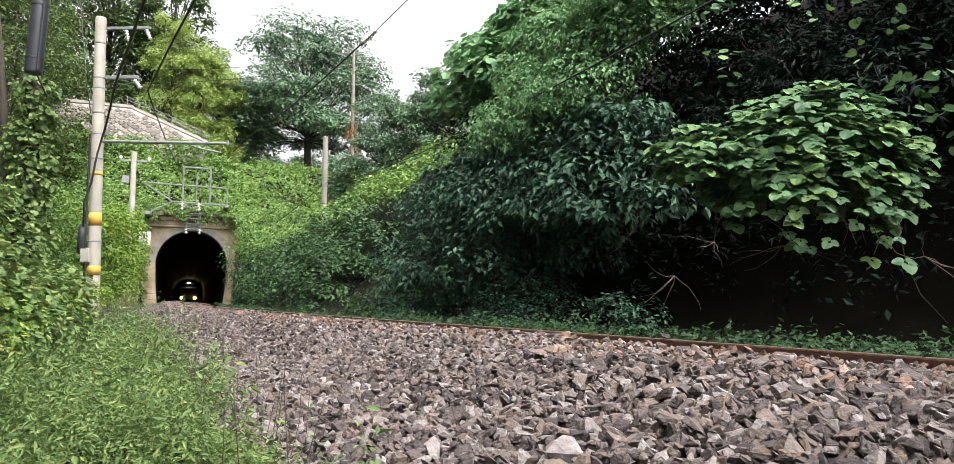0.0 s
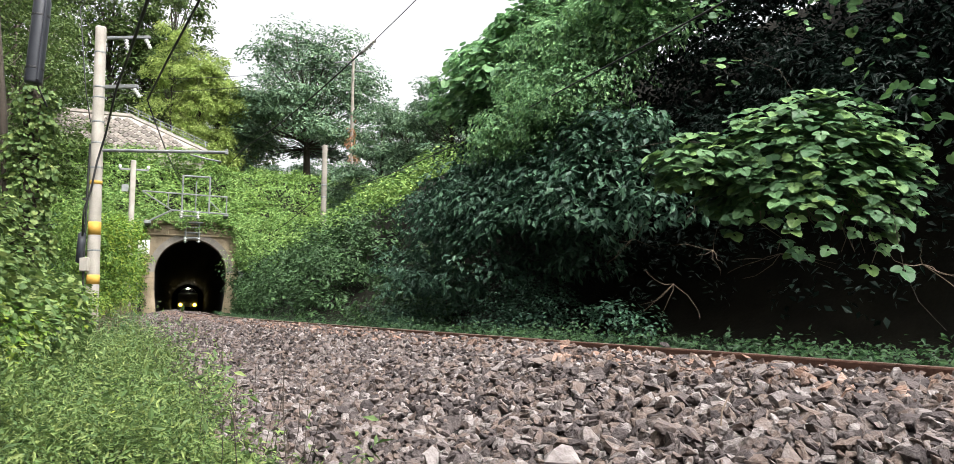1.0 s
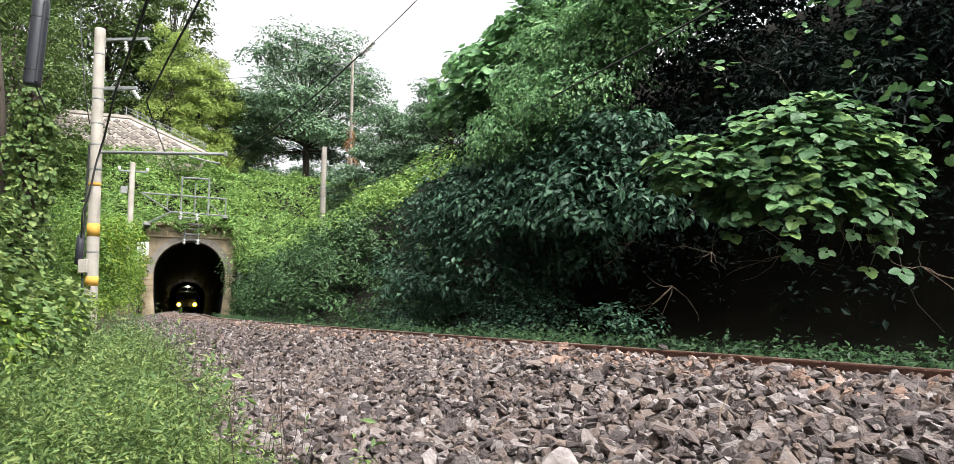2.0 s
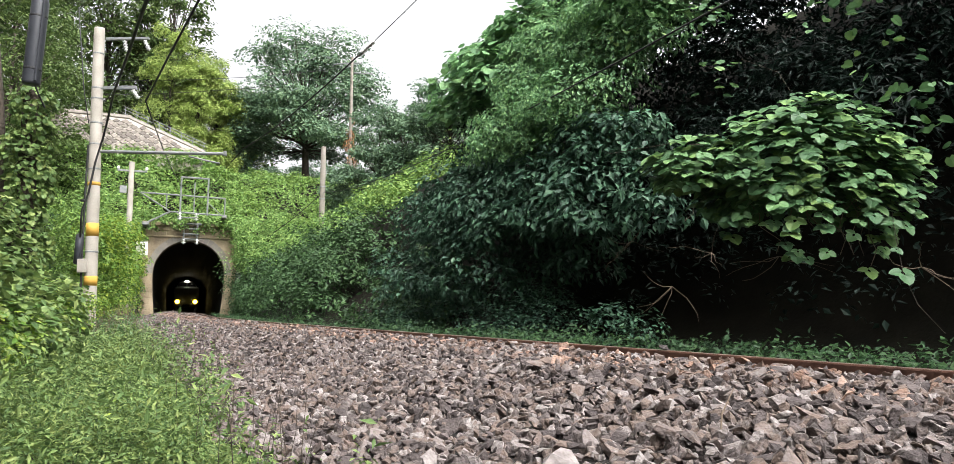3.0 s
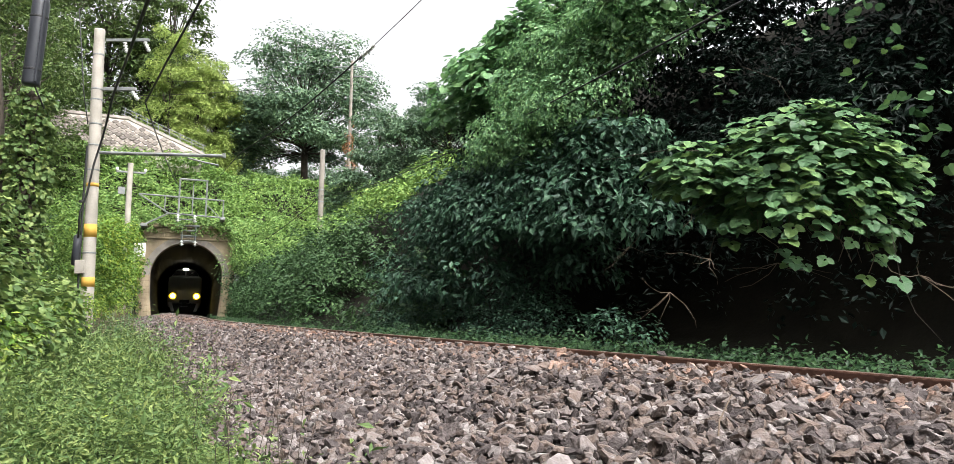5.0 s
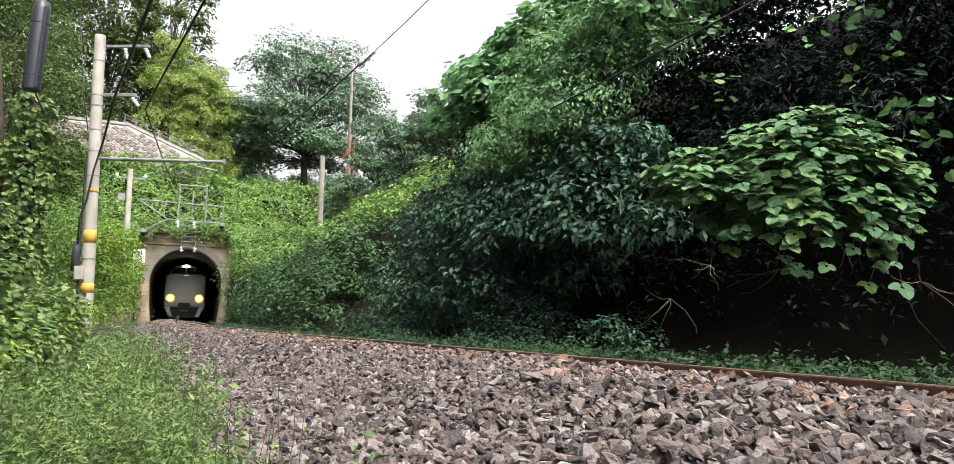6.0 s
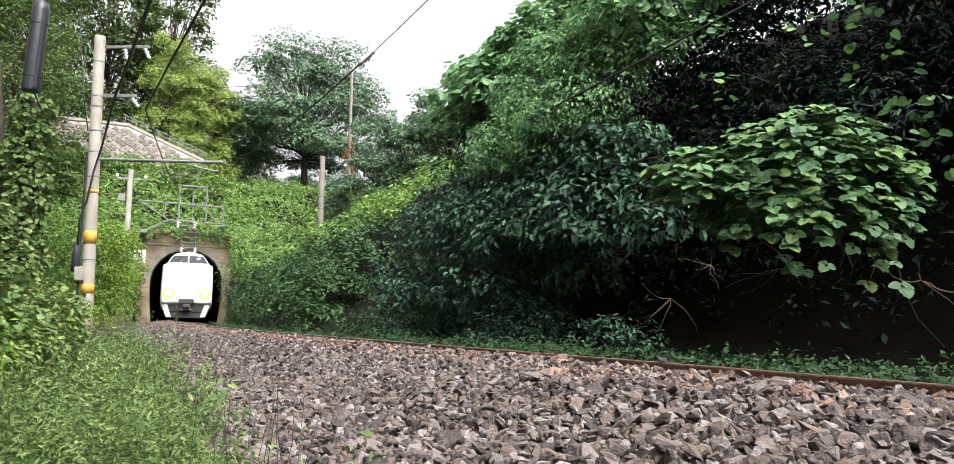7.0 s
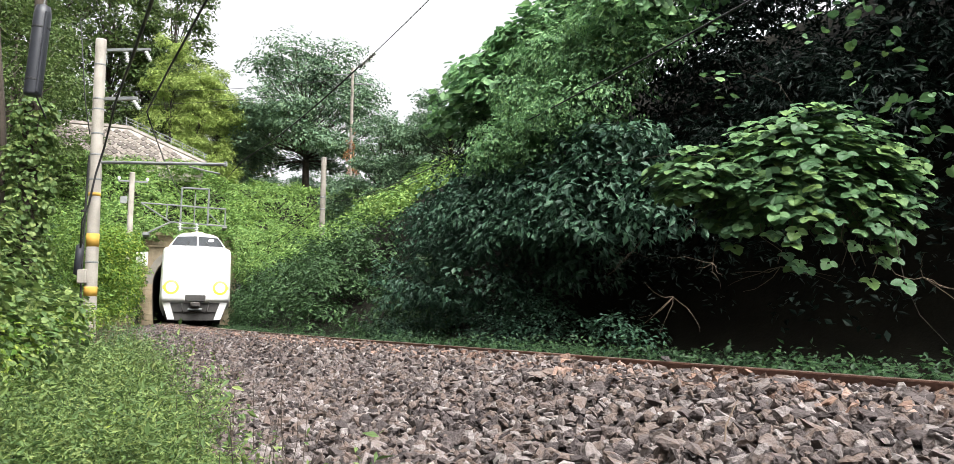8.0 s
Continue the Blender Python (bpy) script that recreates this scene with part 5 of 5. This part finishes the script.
section_insulator()
wire("feeder_wire", [(-9.25, 20.0, 7.06), (-7.4, 17.0, 7.2), (-5.5, 14.0, 7.38), (-0.4, 6.0, 7.9)], 0.026, "thick black feeder cable to the pole arm")
wire("feeder_wire", [(-9.25, 20.0, 7.06), (-18.6, 46.0, 9.3)], 0.02, "thin black feeder wire to the tunnel frame", 0.3)
wire("drop_cable", [(-3.2, 7.2, 5.0), (-4.69, 10.0, 5.52), (-6.88, 14.0, 6.19), (-8.62, 17.0, 6.4), (-9.6, 18.7, 6.25), (-10.16, 19.6, 5.95), (-10.37, 19.65, 5.21), (-10.5, 19.65, 4.37), (-10.7, 19.75, 3.9), (-10.72, 19.8, 3.2)], 0.028, "black drooping cable hugging the pole")
wire("stay_wire", [(-11.3, 20.0, 9.8), (-11.0, 20.0, 7.4), (-10.75, 19.9, 6.4)], 0.015, "thin dark stay wire beside the pole")
wire("line_wire", [(-8.9, 42.0, 8.3), (2.9, 6.9, 4.35)], 0.012, "thin black line along the wooded bank", 0.5)
wire("line_wire", [(-8.9, 42.0, 8.3), (-12.2, 44.0, 6.2)], 0.02, "thin black line down into the shrubs", 0.1)
wire("distant_wire", [(-11.0, 66.0, 24.4), (-40.0, 62.0, 22.0)], 0.02, "thin distant wire across the trees", 0.8)
wire("distant_wire", [(-11.0, 66.0, 23.6), (-40.0, 62.0, 20.5)], 0.02, "thin distant wire across the trees", 0.8)


def splice():
    s = empty("hanging_splice_case", Matrix.Translation((-4.06, 6.5, 3.11)) @ pose(0, 0, 0, 0, 2.5, 0), "dark grey cylindrical cable splice case hanging on a wire", "splice case")
    part("shell", lathe([(0.03, 0.0), (0.07, 0.01), (0.074, 0.03), (0.074, 0.78), (0.06, 0.86), (0.02, 0.88)], 20), CASE, s, "", True)
    for z in (0.14, 0.64):
        part("strap", lathe([(0.0755, z), (0.078, z + 0.003), (0.078, z + 0.018), (0.0755, z + 0.02)], 20), CABLE, s)
    part("seam", box(0.055, 0.075, -0.06, -0.03, 0.03, 0.8, 0.004), CASE, s)
    part("hanger", tube([(0.0, 0, 0.87), (0.02, 0, 1.6), (0.1, 0, 3.0)], 0.008, 6), STEEL, s)
    part("cable", tube([(0.03, 0, 0.02), (0.05, 0.05, -0.06), (0.06, 0.15, -0.16)], 0.008, 6), CABLE, s)


splice()


def oddments():
    stake = tube([spot(3.6, 3.0, -0.5), spot(3.62, 3.0, -0.02)], [0.014, 0.011], 7)
    tagged(part("wooden_stake", stake, TWIG), "pale weathered wooden stake among the ground cover", "stake")
    stalk = tube([(0.76, 2.4, 0.50), (0.80, 2.5, 0.62), (0.84, 2.6, 0.68), (0.92, 2.7, 0.76)], [0.004, 0.0035, 0.003, 0.0015], 6)
    tagged(part("dry_stalk", stalk, TWIG), "thin dry straw-coloured stalk standing in the ballast", "stalk")
    v, f = stone_shape(np.random.default_rng(99))
    ob = new("loose_stone", tri_mesh("loose_stone", v, f, STONE_PIECE))
    ob.matrix_basis = Matrix.LocRotScale(spot(4.72, 0.0, 0.022), Euler((0.2, 0.1, 0.7)), Vector((0.042, 0.036, 0.034)))
    tagged(ob, "small grey stone lying on the rail head", "stone")
    plate = box(-0.28, 0.28, -0.07, 0.07, -0.012, 0.012, 0.004)
    ob = part("rusty_plate", plate, RUST)
    ob.matrix_basis = Matrix.Translation(spot(19.5, -0.42, 0.0)) @ pose(0, 0, 0, 4, -3, 50)
    tagged(ob, "rusty steel plate lying on the ballast", "plate")


oddments()


# ======== train ========
def train_pose(t, back=0.0):
    y = 122.0 - 10.7 * t - 0.07 * t * t + back * 0.925
    return Matrix.Translation(spot(y, 0.53, 0.0)) @ pose(0, 0, 0, 0, 0, heading(y + 4))


WHITE_PAINT = material("white_train_paint", [(0.60, 0.60, 0.58), (0.70, 0.70, 0.68)], 0.3, scale=2, spec=0.5)
GREY_PAINT = material("dark_underframe", [(0.02, 0.02, 0.02), (0.06, 0.055, 0.05)], 0.7, scale=4)
SCREEN = material("dark_windscreen", [(0.015, 0.018, 0.02), (0.03, 0.035, 0.04)], 0.05, spec=0.8, scale=1)
LAMP = glow_material("headlight_glow", (1.0, 0.68, 0.12), 60.0)
LENS = lens_material("headlight_lens_halo")
LAMP_TOP = glow_material("upper_lamp_glow", (1.0, 0.92, 0.7), 14.0)


def ring_section(w, z0, shoulder, top_w, z1):
    """Body cross-section from the lower right round to the lower left, as (x, z)."""
    half = [(w - 0.16, z0), (w - 0.03, z0 + 0.06), (w, z0 + 0.25), (w, 1.7), (w * 0.99, 2.4), (w * 0.975, shoulder - 0.22), (w * 0.955, shoulder - 0.06), (w * 0.91, shoulder), ((w * 0.9 + top_w) / 2, shoulder + (z1 - shoulder) * 0.62), (top_w, z1 - 0.02), (top_w * 0.5, z1)]
    return half + [(-x, z) for x, z in half[::-1]]


def loft(rings):
    bm = bmesh.new()
    rows = [[bm.verts.new(p) for p in ring] for ring in rings]
    for a, b in zip(rows, rows[1:]):
        n = len(a)
        for k in range(n):
            bm.faces.new((a[k], a[(k + 1) % n], b[(k + 1) % n], b[k]))
    bm.faces.new(rows[0])
    bm.faces.new(rows[-1][::-1])
    bmesh.ops.recalc_face_normals(bm, faces=bm.faces)
    return bm


def car_body(parent, nose):
    front = [(0.0, 1.30, 1.06, 3.20, 0.9, 3.23), (0.04, 1.37, 1.02, 3.27, 1.0, 3.30), (0.14, 1.42, 0.98, 3.31, 1.0, 3.34), (0.4, 1.45, 0.80, 3.32, 1.0, 3.36), (1.2, 1.45, 0.65, 3.32, 0.9, 3.44), (3.0, 1.45, 0.65, 3.30, 0.85, 3.62), (20.0, 1.45, 0.65, 3.2, 0.82, 3.65)]
    rows = front if nose else [(0.0, 1.44, 0.65, 3.2, 0.8, 3.65), (20.0, 1.44, 0.65, 3.2, 0.8, 3.65)]
    ob = part("body", loft([[(x, y, z) for x, z in ring_section(*r)] for y, *r in rows]), WHITE_PAINT, parent, "glossy white body shell", True)
    ob.data.set_sharp_from_angle(angle=radians(32))


# the raised cab: distance from the nose, half width and height of its foot, half width at the eaves, eaves, crown
CAB = [(0.28, 1.22, 3.28, 1.18, 3.33, 3.34), (0.36, 1.22, 3.28, 1.16, 3.39, 3.41), (1.00, 1.24, 3.28, 0.86, 3.91, 3.97), (1.08, 1.24, 3.28, 0.85, 3.95, 4.09), (1.5, 1.24, 3.28, 0.86, 3.98, 4.18), (2.6, 1.2, 3.28, 0.85, 3.9, 4.1), (4.4, 1.1, 3.28, 0.8, 3.58, 3.62)]


def cab_hood(parent):
    rings = []
    for y, foot, z0, w, eaves, crown in CAB:
        half = [(foot, z0), (w + 0.02, eaves - 0.01), (w * 0.8, eaves + (crown - eaves) * 0.55), (w * 0.4, eaves + (crown - eaves) * 0.92), (0.0, crown)]
        rings.append([(x, y, z) for x, z in half] + [(-x, y, z) for x, z in half[-2::-1]])
    ob = part("cab_hood", loft(rings), WHITE_PAINT, parent, "raised white driver's cab", True)
    ob.data.set_sharp_from_angle(angle=radians(40))


def pane(parent, corners, name, label):
    """A dark pane a little proud of the cab, from four corners."""
    a, b, c, d = (Vector(q) for q in corners)
    out = (b - a).cross(d - a).normalized()
    if out.y > 0:
        out = -out
    bm = bmesh.new()
    f = [bm.verts.new(q + out * 0.012) for q in (a, b, c, d)]
    g = [bm.verts.new(q - out * 0.03) for q in (a, b, c, d)]
    bm.faces.new(f)
    bm.faces.new(g[::-1])
    for i in range(4):
        bm.faces.new((f[i], g[i], g[(i + 1) % 4], f[(i + 1) % 4]))
    bmesh.ops.recalc_face_normals(bm, faces=bm.faces)
    return part(name, bm, SCREEN, parent, label)


def train_car(nose):
    t = empty("train" if nose else "train_coach", train_pose(0, 0 if nose else 20.6), "white express train car with lit yellow headlights" if nose else "white express train coach behind the leading car", "train")
    car_body(t, nose)
    part("underframe", box(-1.25, 1.25, 0.9, 19.6, 0.35, 0.66, 0.04), GREY_PAINT, t)
    for y in (3.2, 16.8):
        bogie = part("bogie", box(-1.15, 1.15, y - 1.4, y + 1.4, 0.3, 0.6, 0.05), GREY_PAINT, t)
        for dy in (-1.05, 1.05):
            wheel = part("wheelset", lathe([(0.38, -0.62), (0.43, -0.58), (0.43, -0.5), (0.08, -0.47), (0.08, 0.47), (0.43, 0.5), (0.43, 0.58), (0.38, 0.62)], 18), GREY_PAINT, bogie)
            wheel.matrix_basis = pose(0, y + dy, 0.43, 0, 90, 0)
    for side in (-1, 1):
        for k in range(9):
            y = 3.5 + k * 1.75
            x = side * 1.475
            part("side_window", box(min(x, x - side * 0.02), max(x, x - side * 0.02), y, y + 1.3, 2.0, 2.75, 0.008), SCREEN, t)
    if not nose:
        return t
    cab_hood(t)
    # windscreen in two panes on the sloping front, a thin white pillar between, and a corner pane to each side
    for side in (-1, 1):
        glass = pane(t, [(side * 0.03, 0.40, 3.45), (side * 1.09, 0.39, 3.43), (side * 0.86, 0.96, 3.89), (side * 0.03, 0.96, 3.945)], "windscreen", "dark sloping windscreen pane")
        part("wiper", tube([(side * 0.5, 0.35, 3.43), (side * 0.34, 0.64, 3.67)], 0.012, 5), GREY_PAINT, glass)
        pane(t, [(side * 1.19, 0.55, 3.36), (side * 1.21, 1.25, 3.37), (side * 0.92, 1.25, 3.88), (side * 0.92, 1.02, 3.86)], "corner_window", "dark corner window of the cab")
        x = side * 1.0
        bezel = part("headlight", lathe([(0.38, -0.05), (0.38, 0.02), (0.36, 0.04), (0.35, 0.0)], 28), WHITE_PAINT, t, "round white headlight housing", True)
        bezel.matrix_basis = pose(x, 0.05, 1.58, 90, 0, 0)
        # lens made larger than the lamp so that its rim can carry the halo
        lens = part("lens", lathe([(0.35, -0.01), (0.35, 0.02), (0.29, 0.05), (0.16, 0.08), (0.03, 0.09)], 28), LENS, bezel, "oversized bright headlight lens, the lamp's yellow halo in its rim", True)
        lens.matrix_basis = pose(0, 0, 0.01)
        part("fog_light", lathe([(0.09, 0), (0.09, 0.05), (0.05, 0.07)], 12), LAMP, t, "small lit lower lamp").matrix_basis = pose(side * 1.12, 0.09, 1.16, 90, 0, 0)
        # white skirt corners flanking the coupler
        bm = bmesh.new()
        q = [(side * 0.80, 0.16, 0.20), (side * 1.08, 0.2, 0.20), (side * 1.36, 0.24, 1.0), (side * 1.05, 0.14, 1.0)]
        f = [bm.verts.new((x, y, z)) for x, y, z in q]
        b = [bm.verts.new((x, y + 0.5, z)) for x, y, z in q]
        bm.faces.new(f)
        bm.faces.new(b[::-1])
        for i in range(4):
            bm.faces.new((f[i], f[(i + 1) % 4], b[(i + 1) % 4], b[i]))
        bmesh.ops.recalc_face_normals(bm, faces=bm.faces)
        part("skirt", bm, WHITE_PAINT, t)
    top_lamp = part("upper_lamp", lathe([(0.2, -0.06), (0.2, 0.02), (0.16, 0.08), (0.05, 0.10)], 16), LAMP_TOP, t, "lit white lamp on the cab roof", True)
    top_lamp.matrix_basis = pose(0, 1.12, 4.06, 80, 0, 0) @ Matrix.Diagonal((1.3, 0.55, 1, 1))
    part("antenna", lathe([(0.12, 0), (0.10, 0.06), (0.02, 0.14)], 10), WHITE_PAINT, t, "", True).matrix_basis = pose(0, 1.9, 4.14)
    part("front_bulkhead", box(-1.2, 1.2, 0.22, 0.5, 0.5, 1.08, 0.03), GREY_PAINT, t, "dark recess behind the coupler")
    part("coupler", box(-0.2, 0.2, -0.25, 0.4, 0.72, 0.95, 0.05), GREY_PAINT, t, "dark coupler head")
    part("coupler_flap", box(-0.42, 0.42, -0.03, 0.2, 0.98, 1.26, 0.03), GREY_PAINT, t, "dark coupler cover plate")
    for dx in (-0.55, 0.55):
        part("air_hose", tube([(dx, 0.2, 0.95), (dx, 0.02, 0.85), (dx * 0.9, 0.0, 0.6), (dx * 0.8, 0.1, 0.45)], 0.03, 6), GREY_PAINT, t)
    part("step", box(-0.3, 0.3, 0.0, 0.2, 0.6, 0.68, 0.01), STEEL, t, "small steel step")
    part("plow", box(-0.95, 0.95, 0.3, 0.42, 0.14, 0.62, 0.03), GREY_PAINT, t, "black plough plate")
    return t


train = train_car(True)
coach = train_car(False)


def small_fly():
    f = empty("small_fly", pose(-0.6, -0.3, 1.0), "small pale fly crossing close in front", "insect")
    part("body", lathe([(0.0004, -0.004), (0.0012, -0.002), (0.0014, 0.001), (0.001, 0.003), (0.0004, 0.0042)], 8), CABLE, f, "", True).matrix_basis = pose(0, 0, 0, 0, 90, 0)
    for side in (-1, 1):
        bm = bmesh.new()
        ring = [(0.001, side * 0.0005, 0), (0.003, side * 0.004, 0.001), (0, side * 0.0075, 0.0015), (-0.0035, side * 0.005, 0.001)]
        a = [bm.verts.new(v) for v in ring]
        b = [bm.verts.new((v[0], v[1], v[2] + 0.0002)) for v in ring]
        bm.faces.new(a)
        bm.faces.new(b[::-1])
        for k in range(4):
            bm.faces.new((a[k], b[k], b[(k + 1) % 4], a[(k + 1) % 4]))
        part("wing", bm, WHITE_PAINT, f, "pale wing")
    return f


fly = small_fly()


def motions():
    walk(fly, [(0.0, pose(-0.7, -0.4, 0.9)), (3.4, pose(-0.55, -0.15, 0.92)), (3.5, pose(-0.24, 0.3, 0.975)), (3.6, pose(-0.031, 0.3, 0.999)), (3.7, pose(0.28, 0.33, 1.03)), (3.8, pose(0.62, -0.1, 1.06)), (8.0, pose(0.9, -0.6, 1.1))])
    times = [k * 0.5 for k in range(17)]
    walk(train, [(t, train_pose(t)) for t in times])
    walk(coach, [(t, train_pose(t, 20.6)) for t in times])


ballast()
motions()
